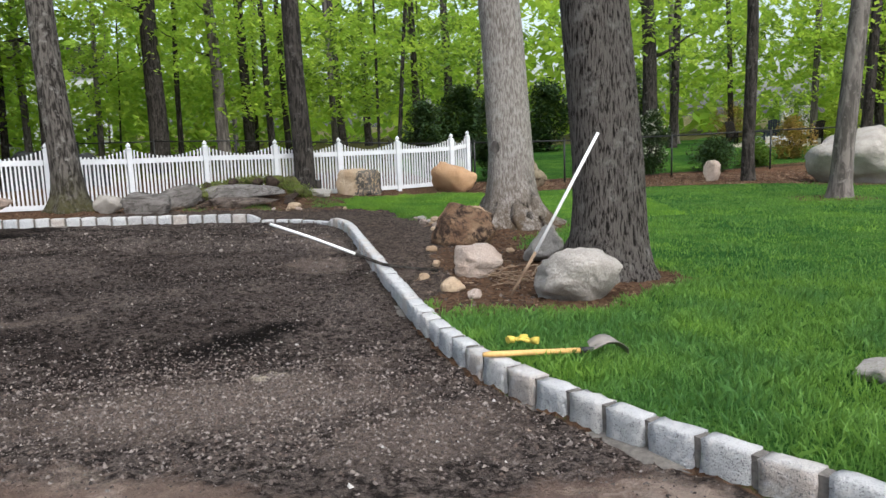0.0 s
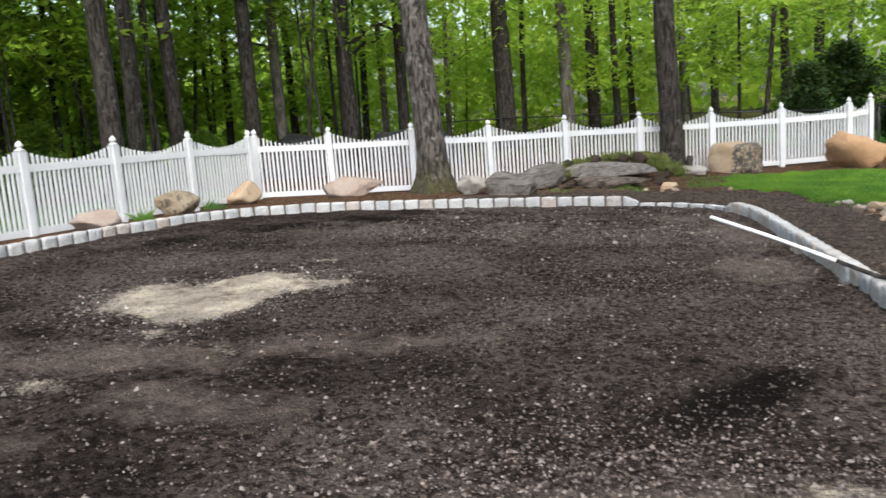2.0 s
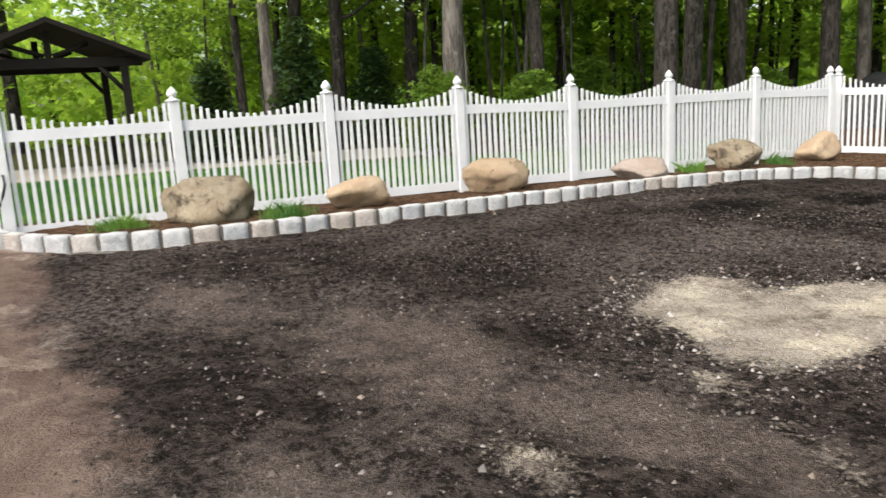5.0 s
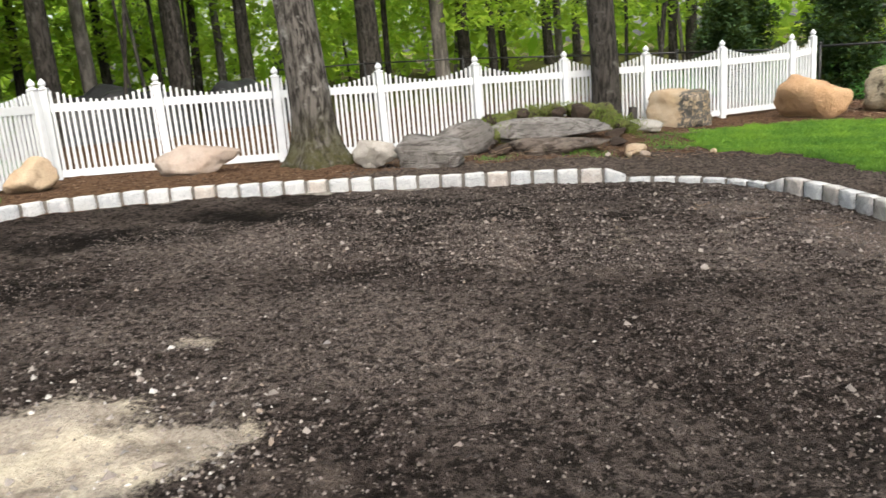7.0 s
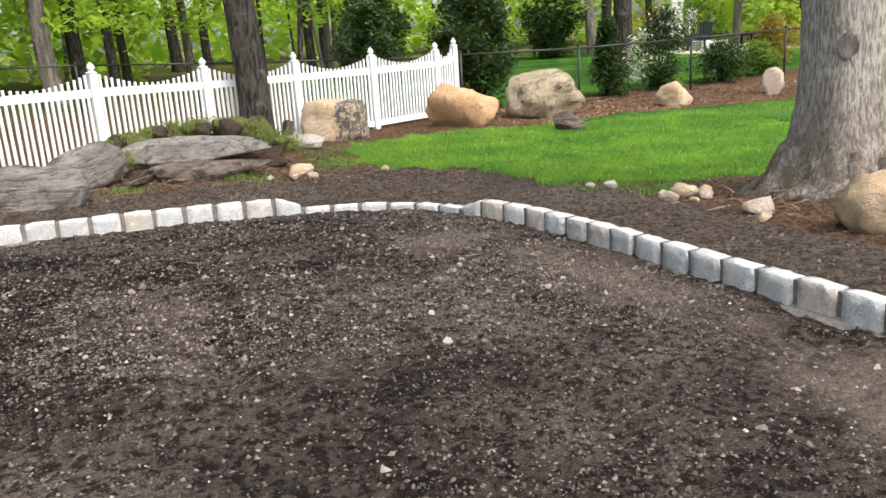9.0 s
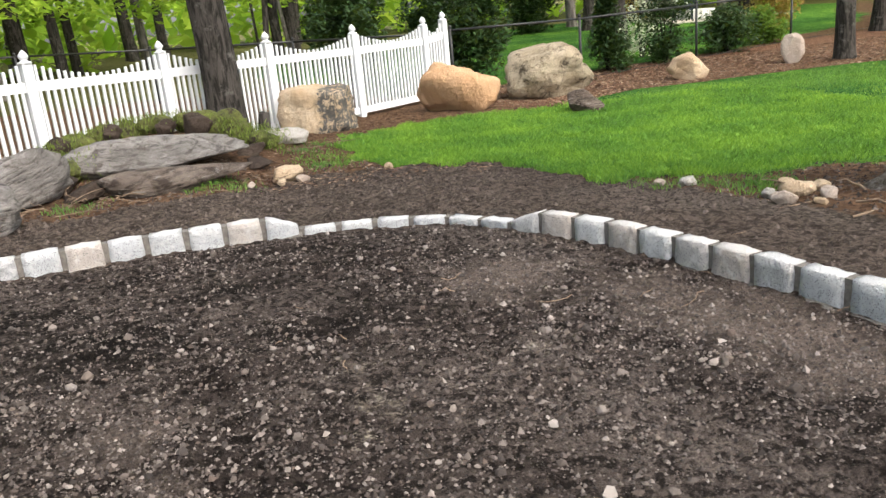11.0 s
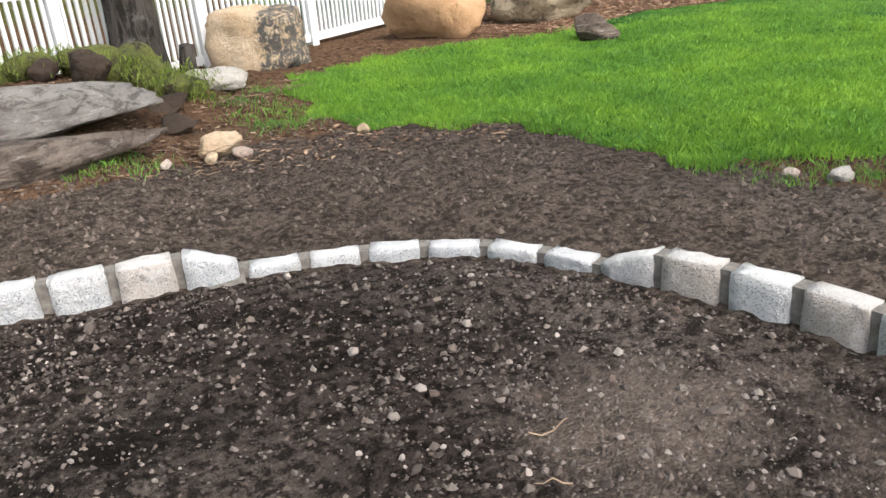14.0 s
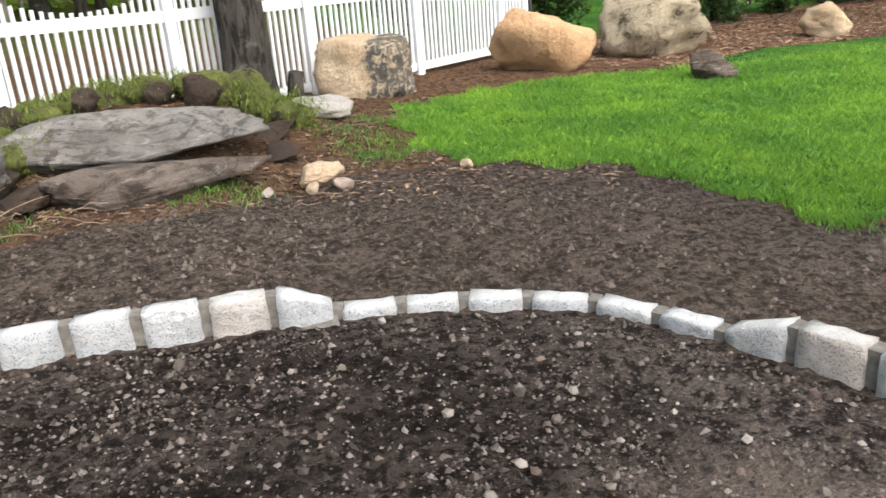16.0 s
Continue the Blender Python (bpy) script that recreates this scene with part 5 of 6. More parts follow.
def far_house(x, y, rz):
    root = empty("house", x, y, 0.2, rz)
    bm = bmesh.new()
    box(bm, (-5, -4, 0), (5, 4, 5.6))
    part("wall", bm, SIDING, root, "grey siding wall")
    bm = bmesh.new()
    vs = [bm.verts.new(p) for p in ((-5.4, -4.4, 5.6), (5.4, -4.4, 5.6), (5.4, 4.4, 5.6), (-5.4, 4.4, 5.6), (-5.4, 0, 8.0), (5.4, 0, 8.0))]
    for f in ((0, 1, 5, 4), (2, 3, 4, 5), (0, 4, 3), (1, 2, 5), (0, 3, 2, 1)):
        bm.faces.new([vs[k] for k in f])
    part("roof", bm, WOOD_DARK, root, "dark grey roof")
    for k in range(4):
        for z in (0.9, 3.6):
            bm = bmesh.new()
            xx = -3.9 + k * 2.4
            box(bm, (xx, -4.05, z), (xx + 0.9, -3.98, z + 1.3), 0.02)
            part("window", bm, STEEL, root, "dark window")
    return tagged(root, "grey house glimpsed through the woods", "house")


far_house(-29.0, 47.0, 30)

# ---- tools and small things by the kerb ----
HANDLE = mat_plain("ash_handle", (0.50, 0.30, 0.09), (0.60, 0.38, 0.14), 12, 0.45, 0.0008, stretch=(8, 8, 1))
BLADE_METAL = mat_plain("worn_steel", (0.20, 0.175, 0.15), (0.32, 0.29, 0.255), 14, 0.6, 0.001, 0.25)
PIPE_WHITE = mat_plain("white_pipe", (0.74, 0.74, 0.72), (0.82, 0.82, 0.81), 5, 0.4, 0.0005)
GLOVE = mat_plain("yellow_glove", (0.50, 0.37, 0.05), (0.62, 0.48, 0.10), 25, 0.8, 0.004)
TWIG = mat_plain("dry_twig", (0.13, 0.085, 0.055), (0.26, 0.19, 0.13), 15, 0.9, 0.002)


def shovel(a, b):
    root = empty("shovel", 0, 0, 0)
    A, B = Vector(a), Vector(b)
    d = (B - A).normalized()
    bm = bmesh.new()
    tube(bm, [A, A + d * 0.04, A.lerp(B, 0.4), A.lerp(B, 0.74)], [0.014, 0.019, 0.018, 0.017], 12)
    part("handle", bm, HANDLE, root, "varnished yellow wooden handle")
    bm = bmesh.new()
    tube(bm, [A.lerp(B, 0.72), A.lerp(B, 0.80), A.lerp(B, 0.84)], [0.021, 0.02, 0.012], 12)
    part("socket", bm, STEEL, root, "dark steel socket")
    side = Vector((-d.y, d.x, 0)).normalized()
    bm = bmesh.new()
    L, rows = 0.25, []
    for i in range(9):
        t = i / 8
        w = 0.095 * (1.0 if t < 0.5 else math.sqrt(max(0.0, 1 - ((t - 0.5) / 0.5) ** 2))) * (0.85 + 0.15 * min(1, t * 5))
        rows.append([[bm.verts.new(A.lerp(B, 0.81) + d * L * t + side * w * s + Vector((0, 0, 0.03 * s * s - 0.045 * t * t + o + 0.05 * math.sin(t * math.pi)))) for s in (-1, -0.5, 0, 0.5, 1)] for o in (0.0, 0.004)])
    for r, q in zip(rows, rows[1:]):
        for o in (0, 1):
            for k in range(4):
                f = (r[o][k], r[o][k + 1], q[o][k + 1], q[o][k])
                bm.faces.new(f if o else f[::-1]).smooth = True
        for k in (0, 4):
            bm.faces.new((r[0][k], q[0][k], q[1][k], r[1][k]))
    part("blade", bm, BLADE_METAL, root, "worn grey steel blade")
    return tagged(root, "shovel with yellow wooden handle lying across the kerb", "shovel")


zk = float(plane(3.85, -3.7))
shovel((3.86, -3.80, zk + 0.20), (4.70, -3.575, z_at(4.7, -3.57) + 0.055))


def glove(x, y, rz, seed):
    rr = random.Random(seed)
    bm = bmesh.new()
    bmesh.ops.create_icosphere(bm, subdivisions=3, radius=1, matrix=Matrix.Diagonal((0.055, 0.045, 0.018, 1)))
    for k in range(4):
        a = radians(-28 + 18 * k)
        p = Vector((0.045 * math.cos(a), 0.05 * math.sin(a), 0.004))
        q = p + Vector((0.075 * math.cos(a * 0.7), 0.075 * math.sin(a * 0.7), rr.uniform(0, 0.025)))
        tube(bm, [p, p.lerp(q, 0.5) + Vector((0, 0, 0.012)), q], [0.012, 0.012, 0.009], 8)
    tube(bm, [(0, -0.03, 0), (0.03, -0.075, 0.01), (0.06, -0.085, 0.0)], [0.013, 0.013, 0.009], 8)
    tube(bm, [(-0.045, 0, 0.0), (-0.09, 0.005, 0.012), (-0.12, 0.0, 0.008)], [0.036, 0.04, 0.043], 10)
    for v in bm.verts:
        v.co += Vector((0, 0, 0.012)) * noise.noise(v.co * 30 + Vector((seed, 0, 0)))
    ob = part("work_glove", bm, GLOVE)
    ob.matrix_basis = pose(x, y, z_at(x, y) + 0.055, rr.uniform(-10, 10), rr.uniform(-8, 8), rz) @ Matrix.Scale(0.62, 4)
    return tagged(ob, "crumpled yellow work glove on the grass", "glove", "work gloves")


glove(4.08, -3.36, 30, 1)
glove(4.15, -3.41, 150, 2)

bm = bmesh.new()
tube(bm, [(1.44, 0.12, 0.60), (1.9, 0.055, 0.45), (2.2, 0.02, 0.338), (2.42, -0.01, 0.255)], [0.016] * 4, 12)
long_pole = empty("long_pole", 0, 0, 0)
part("white_length", bm, PIPE_WHITE, long_pole, "white plastic length")
bm = bmesh.new()
tube(bm, [(2.40, -0.007, 0.262), (2.7, -0.05, 0.15), (2.95, -0.085, 0.11), (3.3, -0.14, 0.085)], [0.017, 0.018, 0.018, 0.019], 12)
part("dark_length", bm, BARK_DARK, long_pole, "soil-stained dark length")
tagged(long_pole, "long white pole with dark end lying across the kerb", "pole")
lean_pole = empty("leaning_pole", 0, 0, 0)
bm = bmesh.new()
tube(bm, [(4.295, -1.195, 0.42), (4.905, -0.95, 1.5)], [0.015, 0.015], 12)
part("white_length", bm, PIPE_WHITE, lean_pole, "white painted length")
bm = bmesh.new()
tube(bm, [(4.06, -1.29, z_at(4.06, -1.29) - 0.02), (4.30, -1.193, 0.43)], [0.014, 0.016], 12)
part("dirty_length", bm, TWIG, lean_pole, "soil-stained lower end")
tagged(lean_pole, "white pole leaning over towards the oak trunk", "pole")


def twigs(name, label, cx, cy, spread, n, length, radius, seed, lift=0.05):
    root = empty(name, cx, cy, z_at(cx, cy))
    rr = random.Random(seed)
    for k in range(n):
        a = rr.uniform(0, math.tau)
        p = Vector((rr.gauss(0, spread), rr.gauss(0, spread), rr.uniform(0.0, lift)))
        L = length * rr.uniform(0.4, 1.2)
        pts = [p]
        for s in range(4):
            a += rr.gauss(0, 0.35)
            pts.append(pts[-1] + Vector((math.cos(a) * L / 4, math.sin(a) * L / 4, rr.uniform(-0.02, 0.025))))
        for q in pts:
            q.z = max(q.z, z_at(cx + q.x, cy + q.y) - z_at(cx, cy) + 0.004)
        bm = bmesh.new()
        tube(bm, pts, [radius, radius * 0.9, radius * 0.8, radius * 0.6, radius * 0.3], 6, False)
        part("twig", bm, TWIG, root)
    return tagged(root, label, "twigs")


twigs("brush_pile", "small pile of dry twigs and bark by the boulders", 4.15, -0.6, 0.17, 40, 0.36, 0.007, 5, 0.2)
twigs("root_tangle", "tangle of torn roots under the rock slab", -2.6, 8.85, 0.32, 30, 0.34, 0.005, 6, 0.1)
twigs("root_tangle", "dry roots and twigs beside the mound", -0.95, 9.35, 0.3, 22, 0.28, 0.0045, 7, 0.06)
twigs("fallen_twigs", "pale dry twigs by the flat stone", -0.3, 11.0, 0.25, 12, 0.45, 0.006, 8, 0.08)
twigs("fallen_twigs", "thin twigs lying on the gravel", -0.6, 4.7, 0.6, 7, 0.22, 0.003, 9, 0.01)
twigs("fallen_twigs", "thin twigs lying on the gravel", 1.2, 4.2, 0.5, 6, 0.25, 0.003, 10, 0.01)
twigs("fallen_twigs", "scattered bark and twigs at the tree foot", 3.3, 4.9, 0.4, 16, 0.35, 0.009, 12, 0.03)

# stump stub by the straight tree
bm = bmesh.new()
tube(bm, [(0, 0, -0.1), (0.0, 0, 0.1), (0.02, 0.01, 0.3)], [0.11, 0.09, 0.075], 12)
for v in bm.verts:
    v.co.z += 0.05 * noise.noise(v.co * 9) * (v.co.z > 0.2)
ob = part("stump", bm, BARK_DARK)
ob.matrix_basis = pose(-0.78, 12.3, z_at(-0.78, 12.3))
tagged(ob, "short broken dark tree stump by the fence", "stump")

# loose stones on the soil
for k, (x, y, w, m) in enumerate(((-0.66, 9.25, 0.34, ROCK_TAN), (-0.52, 9.08, 0.17, ROCK_PINK), (-0.74, 9.02, 0.14, ROCK_TAN), (0.46, 9.42, 0.13, ROCK_TAN), (2.86, 5.62, 0.26, ROCK_TAN), (3.0, 5.45, 0.18, ROCK_PINK), (2.7, 5.74, 0.15, ROCK_GREY),
                                  (3.12, 5.7, 0.16, ROCK_TAN), (2.62, 5.45, 0.2, ROCK_PINK), (2.49, 6.52, 0.18, ROCK_GREY), (2.95, 5.9, 0.2, ROCK_TAN), (-1.05, 8.95, 0.12, ROCK_PINK), (3.25, 0.3, 0.13, ROCK_TAN), (3.1, 1.6, 0.16, ROCK_TAN), (4.1, 1.9, 0.12, ROCK_TAN), (3.2, -0.7, 0.15, ROCK_DIRTY),
                                  (2.78, 5.28, 0.12, ROCK_TAN), (2.35, 6.75, 0.1, ROCK_PINK), (3.0, 4.6, 0.3, ROCK_PINK), (2.9, 4.35, 0.14, ROCK_TAN))):
    tagged(boulder("stone", "small loose tan stone on bare soil", x, y, w, w * 0.7, w * 0.5, 40 * k, m, 200 + k, cat="stone"), group="loose stones")


# ---- loose ground cover ----
def scatter(name, label, category, pts, sizes, material, seed, shape="stone", flat=1.0):
    """Thousands of tiny pieces lying on the ground, joined."""
    rng = np.random.default_rng(seed)
    n = len(pts)
    if shape == "stone":
        base = np.array([(1, 0, -0.1), (0.31, 0.95, -0.1), (-0.81, 0.59, -0.1), (-0.81, -0.59, -0.1), (0.31, -0.95, -0.1), (0.15, 0.1, 0.85)], float)
        tri = np.array([(0, 1, 5), (1, 2, 5), (2, 3, 5), (3, 4, 5), (4, 0, 5)])
    elif shape == "pebble":
        g = (1 + 5 ** 0.5) / 2
        base = np.array([(-1, g, 0), (1, g, 0), (-1, -g, 0), (1, -g, 0), (0, -1, g), (0, 1, g), (0, -1, -g), (0, 1, -g), (g, 0, -1), (g, 0, 1), (-g, 0, -1), (-g, 0, 1)]) / 1.9 + (0, 0, 0.35)
        tri = np.array([(0, 11, 5), (0, 5, 1), (0, 1, 7), (0, 7, 10), (0, 10, 11), (1, 5, 9), (5, 11, 4), (11, 10, 2), (10, 7, 6), (7, 1, 8), (3, 9, 4), (3, 4, 2), (3, 2, 6), (3, 6, 8), (3, 8, 9), (4, 9, 5), (2, 4, 11), (6, 2, 10), (8, 6, 7), (9, 8, 1)])
    else:
        base = np.array([(-1, 0, 0), (0, -0.5, 0.15), (1, 0, 0.05), (0, 0.5, 0.2)], float)
        tri = np.array([(0, 1, 2), (0, 2, 3)])
    V = base[None] * (1 + rng.uniform(-0.35, 0.35, (n, len(base), 3)) * (np.abs(base) > 0.3)) + rng.uniform(-0.2, 0.2, (n, len(base), 3)) * (1.4 if shape == "stone" else 0.5)
    V = V * sizes[:, None, None] * np.array([1, 0.8, flat])
    a = rng.uniform(0, math.tau, n)
    c, s = np.cos(a)[:, None], np.sin(a)[:, None]
    V = np.stack([V[..., 0] * c - V[..., 1] * s, V[..., 0] * s + V[..., 1] * c, V[..., 2]], -1)
    V += pts[:, None, :]
    F = tri[None] + (np.arange(n) * len(base))[:, None, None]
    ob = mesh_object(name, V.reshape(-1, 3).tolist(), F.reshape(-1, 3).tolist(), material)
    return tagged(ob, label, category, kind="stuff")


def on_ground(xy):
    return np.column_stack([xy, surface(xy[:, 0], xy[:, 1])])


def stone_mix(name, colours, rough=0.85):
    n = Nodes(name)
    col = colours[0]
    r = n.rand(True)
    for k, c in enumerate(colours[1:]):
        e = (k + 1) / len(colours)
        col = n.mix(n.ramp(r, e - 0.03, e + 0.03), col, c)
    return n.done(col, rough, n.noise(180, 3), 0.003)


GRAVEL = stone_mix("gravel", [(0.025, 0.0195, 0.0168), (0.047, 0.037, 0.0315), (0.071, 0.057, 0.049), (0.10, 0.083, 0.072), (0.04, 0.030, 0.0245), (0.145, 0.123, 0.108), (0.058, 0.044, 0.0355)])
GRAVEL_PALE = stone_mix("pale_gravel", [(0.15, 0.13, 0.115), (0.21, 0.185, 0.165), (0.38, 0.36, 0.33), (0.23, 0.18, 0.14), (0.14, 0.128, 0.12), (0.20, 0.17, 0.15)])
GRAVEL_DULL = stone_mix("dull_gravel", [(0.07, 0.056, 0.047), (0.10, 0.083, 0.071), (0.15, 0.128, 0.111), (0.24, 0.215, 0.19), (0.12, 0.095, 0.077), (0.085, 0.071, 0.061), (0.055, 0.044, 0.037)])
GRAVEL_MID = stone_mix("brown_gravel", [(0.06, 0.047, 0.04), (0.10, 0.08, 0.068), (0.14, 0.115, 0.10), (0.22, 0.19, 0.168), (0.09, 0.066, 0.053), (0.045, 0.036, 0.031)])
CLOD = stone_mix("soil_clods", [(0.022, 0.016, 0.0125), (0.044, 0.033, 0.026), (0.070, 0.053, 0.043), (0.092, 0.071, 0.058), (0.115, 0.091, 0.075)], 0.95)
LITTER = stone_mix("dead_leaves", [(0.07, 0.04, 0.025), (0.14, 0.08, 0.045), (0.22, 0.14, 0.085), (0.30, 0.21, 0.14), (0.10, 0.05, 0.03)], 0.8)
rng = np.random.default_rng(21)


def sprinkle(n, box4, keep):
    x, y = rng.uniform(box4[0], box4[2], n), rng.uniform(box4[1], box4[3], n)
    k = rng.random(n) < keep(x, y)
    return np.column_stack([x[k], y[k]])


on_pad = lambda x, y: (inside(PAD, x, y) > 0.04)
soft_edge = lambda x, y: step(-5.6, -5.0, y)
clumpy = lambda x, y, f, k: patchy(x, y, f, k) * (0.25 + 1.5 * patchy(x, y, 3.7 * f, k + 1) ** 2)
near_end = sprinkle(80000, (-4.2, 2.6, 2.2, 7.0), lambda x, y: on_pad(x, y) * (0.2 + 0.8 * clumpy(x, y, 1.5, 0)))
scatter("gravel", "dark crushed gravel on the pad", "gravel", on_ground(near_end), rng.lognormal(math.log(0.0056), 0.52, len(near_end)).clip(0.0022, 0.02), GRAVEL, 1)
mid = sprinkle(105000, (-8, -5.6, 5, 4.2), lambda x, y: on_pad(x, y) * soft_edge(x, y) * (inside(SAND[0], x, y) < -0.02) * (0.1 + 0.9 * patchy(x, y) ** 1.5) * (1 - 0.5 * np.clip(1.3 * dust(x, y), 0, 1)))
scatter("gravel", "dark crushed gravel on the pad", "gravel", on_ground(mid), rng.lognormal(math.log(0.0068), 0.42, len(mid)).clip(0.003, 0.015), GRAVEL, 2)
pale = sprinkle(10000, (-8, -5.8, 5, 7), lambda x, y: on_pad(x, y) * soft_edge(x, y) * (0.06 + 0.75 * clumpy(x, y, 0.8, 2.0)) * step(4.0, 1.5, y))
scatter("gravel", "scattered pale stone chips on the pad", "gravel", on_ground(pale), rng.lognormal(math.log(0.0066), 0.55, len(pale)).clip(0.003, 0.028), GRAVEL_PALE, 3)
pebbles = sprinkle(1900, (-4.2, 2.4, 2.2, 6.8), lambda x, y: on_pad(x, y) * (0.1 + 0.9 * clumpy(x, y, 1.1, 3.0)))
scatter("gravel", "loose rounded grey-brown pebbles on the pad", "gravel", on_ground(pebbles), rng.lognormal(math.log(0.0098), 0.5, len(pebbles)).clip(0.004, 0.032), GRAVEL_DULL, 8, "pebble", 0.8)
entry = sprinkle(60000, (-1.2, -5.4, 4.9, -2.2), lambda x, y: on_pad(x, y) * step(-5.45, -5.0, y) * np.exp(-((x - 2.6) / 1.9) ** 2 - ((y + 4.2) / 1.0) ** 2))
scatter("gravel", "brown-grey crushed gravel at the pad entry", "gravel", on_ground(entry), rng.lognormal(math.log(0.0075), 0.42, len(entry)).clip(0.003, 0.016), GRAVEL_MID, 9)
brown_pebbles = sprinkle(3400, (-3.6, 2.8, 2.0, 6.7), lambda x, y: on_pad(x, y) * (0.15 + 0.85 * clumpy(x, y, 1.6, 6.0)))
scatter("gravel", "loose dull brown pebbles on the pad", "gravel", on_ground(brown_pebbles), rng.lognormal(math.log(0.0082), 0.5, len(brown_pebbles)).clip(0.004, 0.028), GRAVEL_MID, 13, "pebble", 0.8)
brownish = sprinkle(16000, (-4.2, 2.4, 2.4, 7.0), lambda x, y: on_pad(x, y) * patchy(x, y, 1.2, 5.0) ** 2)
scatter("gravel", "brown-grey crushed gravel on the pad", "gravel", on_ground(brownish), rng.lognormal(math.log(0.0075), 0.42, len(brownish)).clip(0.003, 0.018), GRAVEL_MID, 10)
rubble = sprinkle(2600, (-2.8, 8.7, 1.4, 11.6), lambda x, y: (inside(LAWN, x, y) < 0.1) * (0.3 + 0.7 * patchy(x, y, 1.7, 1.0)))
scatter("leaf_litter", "pale bark flakes and dead leaves by the slabs", "leaf litter", on_ground(rubble) + np.array([0, 0, 0.01]), rng.uniform(0.012, 0.045, len(rubble)), LITTER, 11, "leaf", 1.0)
crumbs = sprinkle(80000, (-5.5, -2.0, 3.2, 4.4), lambda x, y: on_pad(x, y) * (inside(SAND[0], x, y) < 0.0) * (0.35 + 0.65 * patchy(x, y, 1.4, 4.0)) * (1 - 0.5 * np.clip(1.3 * dust(x, y), 0, 1)))
scatter("gravel", "fine dark crumbs of crushed gravel", "gravel", on_ground(crumbs), rng.lognormal(math.log(0.0065), 0.4, len(crumbs)).clip(0.003, 0.015), GRAVEL, 12)
dry = sprinkle(70000, (-7, -5.4, 3.6, 6.8), lambda x, y: on_pad(x, y) * soft_edge(x, y) * np.clip(1.4 * dust(x, y) - 0.25, 0, 1) * (0.15 + 0.85 * clumpy(x, y, 1.3, 2.5)))
scatter("gravel", "brown-grey crushed gravel on dry dusty spots", "gravel", on_ground(dry), rng.lognormal(math.log(0.0068), 0.5, len(dry)).clip(0.003, 0.022), GRAVEL_MID, 14)
sandy = sprinkle(3000, (-4.4, -3.4, -1.6, 0.6), lambda x, y: np.exp(-(inside(SAND[0], x, y) / 0.35) ** 2))
scatter("gravel", "pale stone chips round the sandy patch", "gravel", on_ground(sandy), rng.lognormal(math.log(0.009), 0.5, len(sandy)).clip(0.004, 0.03), GRAVEL_PALE, 4)
clods = sprinkle(120000, (-4.5, -2.5, 4.3, 10), lambda x, y: (inside(PAD, x, y) < -0.12) * (inside(LAWN, x, y) < 0.05) * (0.3 + 0.7 * patchy(x, y, 1.3)) * np.where(y > 5.5, 1.0, 0.4))
scatter("soil_clods", "crumbly dark soil clods behind the kerb", "soil", on_ground(clods), rng.lognormal(math.log(0.0076), 0.55, len(clods)).clip(0.0025, 0.024), CLOD, 5)
fallen = sprinkle(26000, (-9.5, -6, 5.8, 14.5), lambda x, y: (inside(PAD, x, y) < -0.15) * (inside(LAWN, x, y) < -0.1) * ((x < -4.5) | (y > 8.5) | (x > 3.1)) * 0.55)
scatter("leaf_litter", "brown dead leaves and bark on the beds", "leaf litter", on_ground(fallen) + np.array([0, 0, 0.008]), rng.uniform(0.012, 0.038, len(fallen)), LITTER, 6, "leaf", 1.0)
chips = sprinkle(26000, (3, 12.5, 17, 19), lambda x, y: (inside(MULCH, x, y) > -0.1) * 0.9)
scatter("mulch_chips", "reddish-brown bark mulch chips", "mulch", np.column_stack([chips, level(chips[:, 0], chips[:, 1]) + 0.012]), rng.uniform(0.02, 0.06, len(chips)), LITTER, 7, "leaf", 1.0)


def grass(name, label, xy, height, width, seed, material=BLADE, lift=0.0):
    g = np.random.default_rng(seed)
    n = len(xy)
    P = on_ground(xy) - np.array([0, 0, 0.006])
    P[:, 2] += lift * g.uniform(0, 1, n)
    a = g.uniform(0, math.tau, n)
    bend = g.normal(0, 0.5, (n, 2))
    h = height * g.uniform(0.4, 1.25, n) * (0.5 + 0.5 * patchy(xy[:, 0], xy[:, 1], 2.3, 1.0) + 0.5 * patchy(xy[:, 0], xy[:, 1], 7.1, 3.0))
    w = width * g.uniform(0.7, 1.3, n)
    side = np.stack([np.cos(a), np.sin(a), np.zeros(n)], 1) * w[:, None]
    tip = P + np.stack([bend[:, 0] * h, bend[:, 1] * h, h], 1)
    mid_ = P + np.stack([bend[:, 0] * h * 0.3, bend[:, 1] * h * 0.3, h * 0.6], 1)
    V = np.stack([P - side, P + side, mid_ + side * 0.8, tip, mid_ - side * 0.8], 1).reshape(-1, 3)
    F = np.arange(n * 5).reshape(-1, 5)
    ob = mesh_object(name, V.tolist(), F.tolist(), material)
    return tagged(ob, label, "grass", kind="stuff")


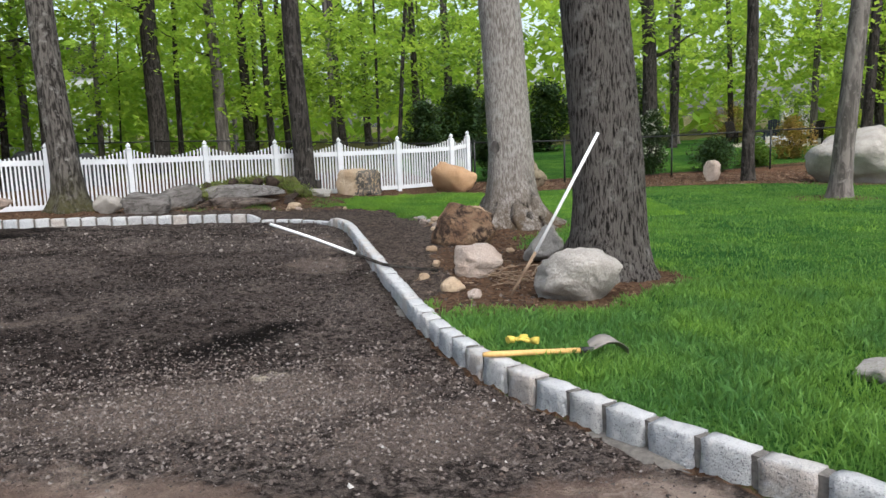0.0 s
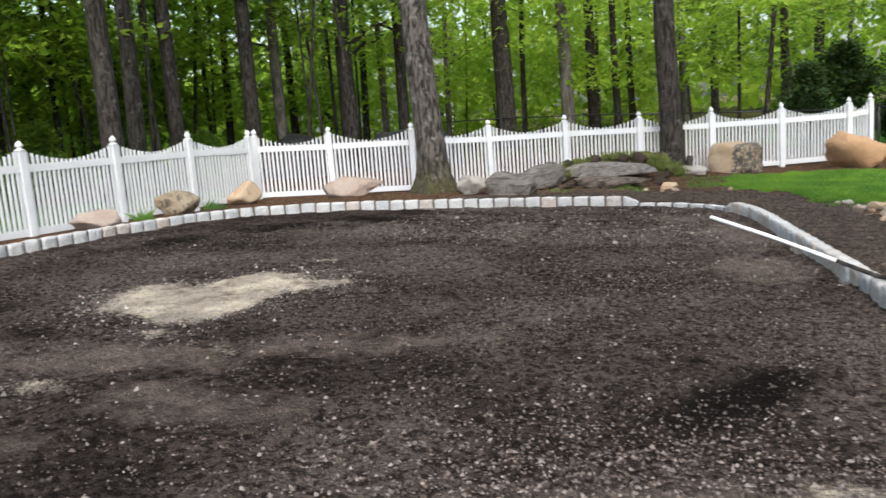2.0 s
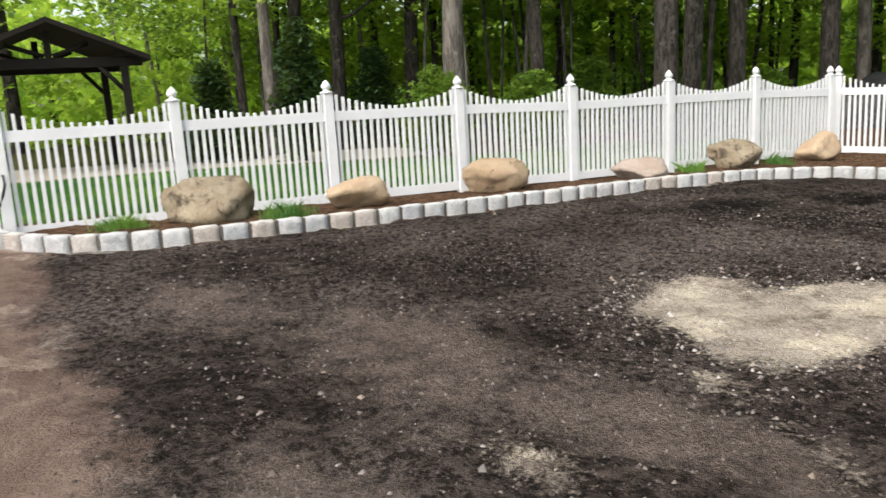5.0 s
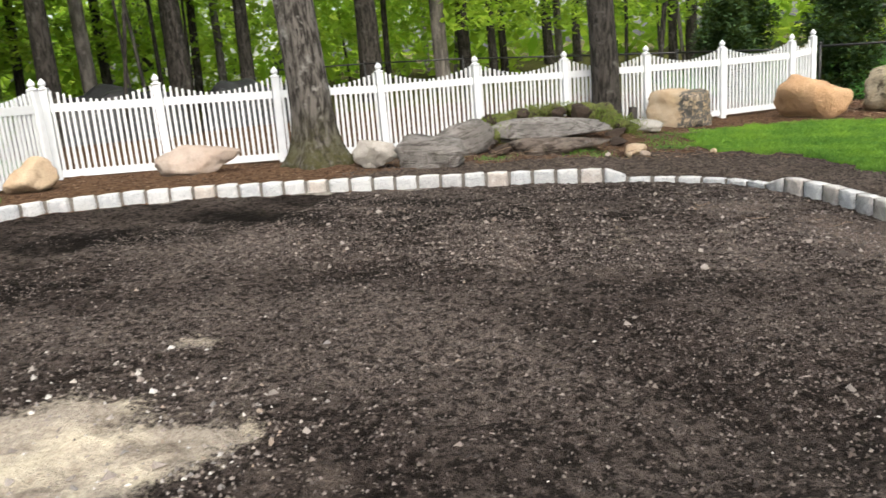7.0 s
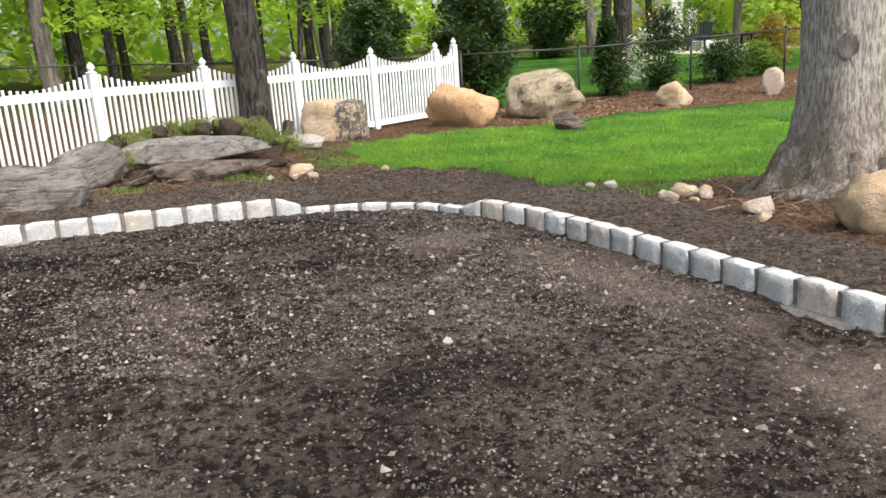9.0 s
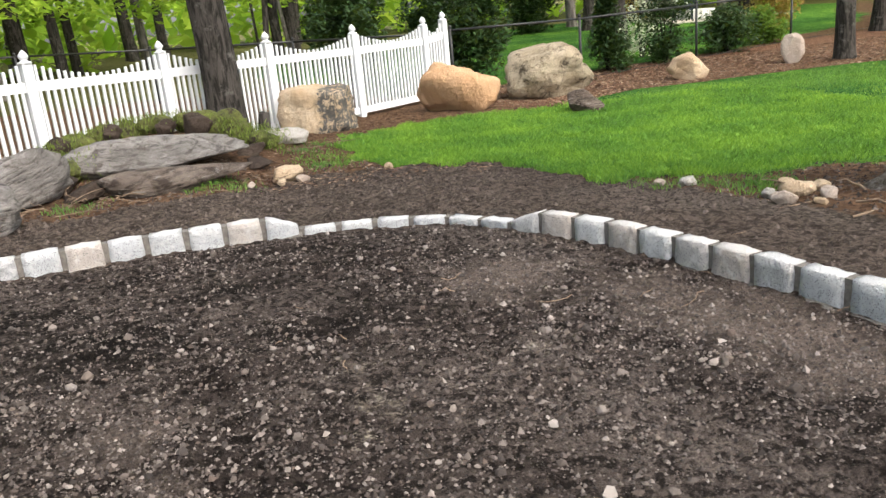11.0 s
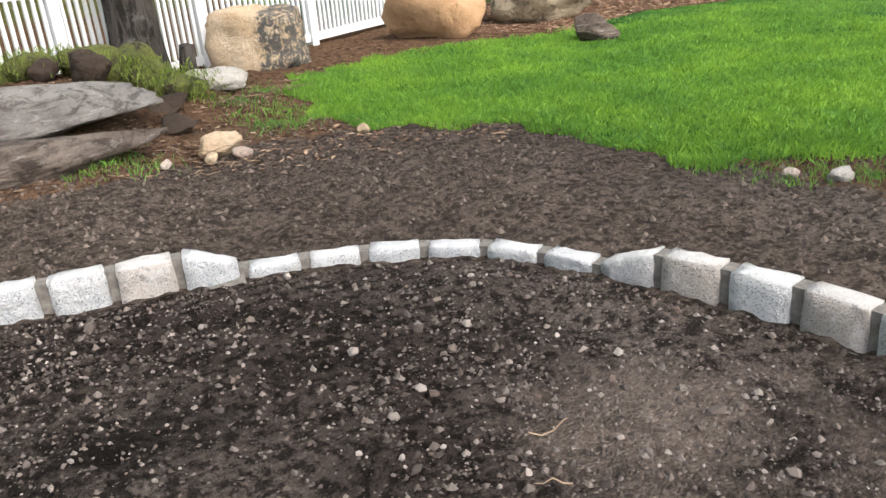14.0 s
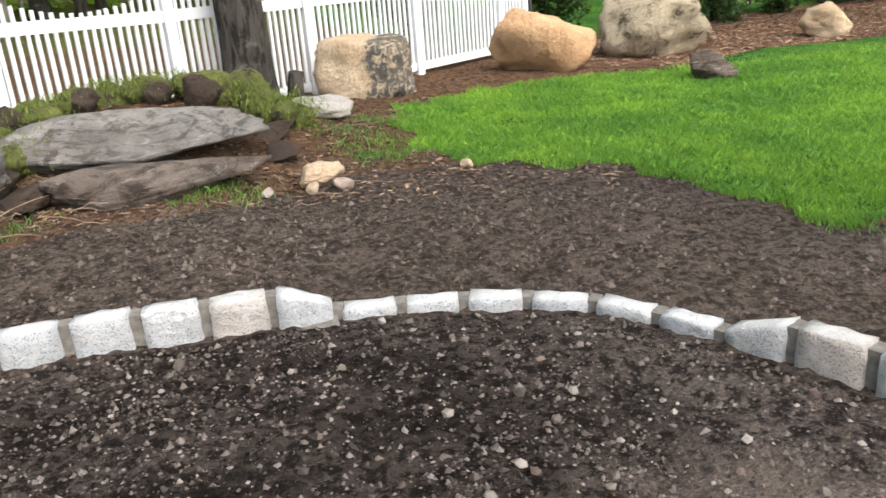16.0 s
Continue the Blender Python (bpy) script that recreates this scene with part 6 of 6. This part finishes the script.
lawn_keep = lambda x, y: (inside(PAD, x, y) < -0.13) & (inside(LAWN, x, y) > -0.12 + 0.12 * np.sin(7 * x) * np.sin(6 * y)) & (np.hypot(x - 5.12, y + 0.1) > 0.52) & (np.hypot(x - 4.15, y - 5.2) > 0.95)
g1 = sprinkle(130000, (3.3, -8.5, 10.0, 1.5), lambda x, y: lawn_keep(x, y) * step(5.2, 1.6, np.hypot(x - 4.8, y + 3.6)))
grass("grass", "lush green lawn grass", g1, 0.075, 0.0038, 31)
g2 = sprinkle(180000, (0.0, 6.8, 7.5, 13.5), lambda x, y: lawn_keep(x, y) * step(14, 7.5, np.hypot(x + 0.5, y - 3.4)))
grass("grass", "lawn grass in paler sunlit green", g2, 0.06, 0.0045, 32, BLADE_SUNLIT)
g3 = sprinkle(110000, (0.0, -8, 16, 14), lambda x, y: lawn_keep(x, y) * 0.8)
grass("grass", "lush green lawn grass", g3, 0.055, 0.007, 33)


def tufts(centres, n, height, spread, seed, lift=0.0):
    g = np.random.default_rng(seed)
    C = np.array(centres)
    xy = C[g.integers(0, len(C), n)] + g.normal(0, spread, (n, 2))
    return grass("weed_tufts", "wispy green weeds and grass tufts", xy, height, 0.0035, seed, BLADE, lift)


tufts([(-1.5, 8.95), (-1.25, 9.0), (-0.3, 10.2), (0.0, 10.6), (-0.15, 9.9), (0.15, 10.1), (-2.7, 8.6), (0.3, 11.2), (-0.1, 11.4), (0.6, 12.2), (1.0, 12.3), (2.45, 6.75), (2.75, 6.5), (3.0, 6.2), (2.2, 7.1), (2.85, 6.0), (-0.4, 10.9)], 3000, 0.06, 0.14, 41)
grass("moss_tufts", "short yellow-green moss and grass on the mound", np.array([(x, y) for x, y, w, h in MOUND])[rng.integers(0, len(MOUND), 5200)] + rng.normal(0, 0.15, (5200, 2)), 0.05, 0.0045, 42, BLADE_MOSS, 0.26)
tufts([(-8.3, -4.6), (-8.25, -4.75), (-7.95, -3.1), (-8.0, -2.95), (-8.6, 3.3), (-8.5, 5.0)], 1500, 0.16, 0.1, 43)
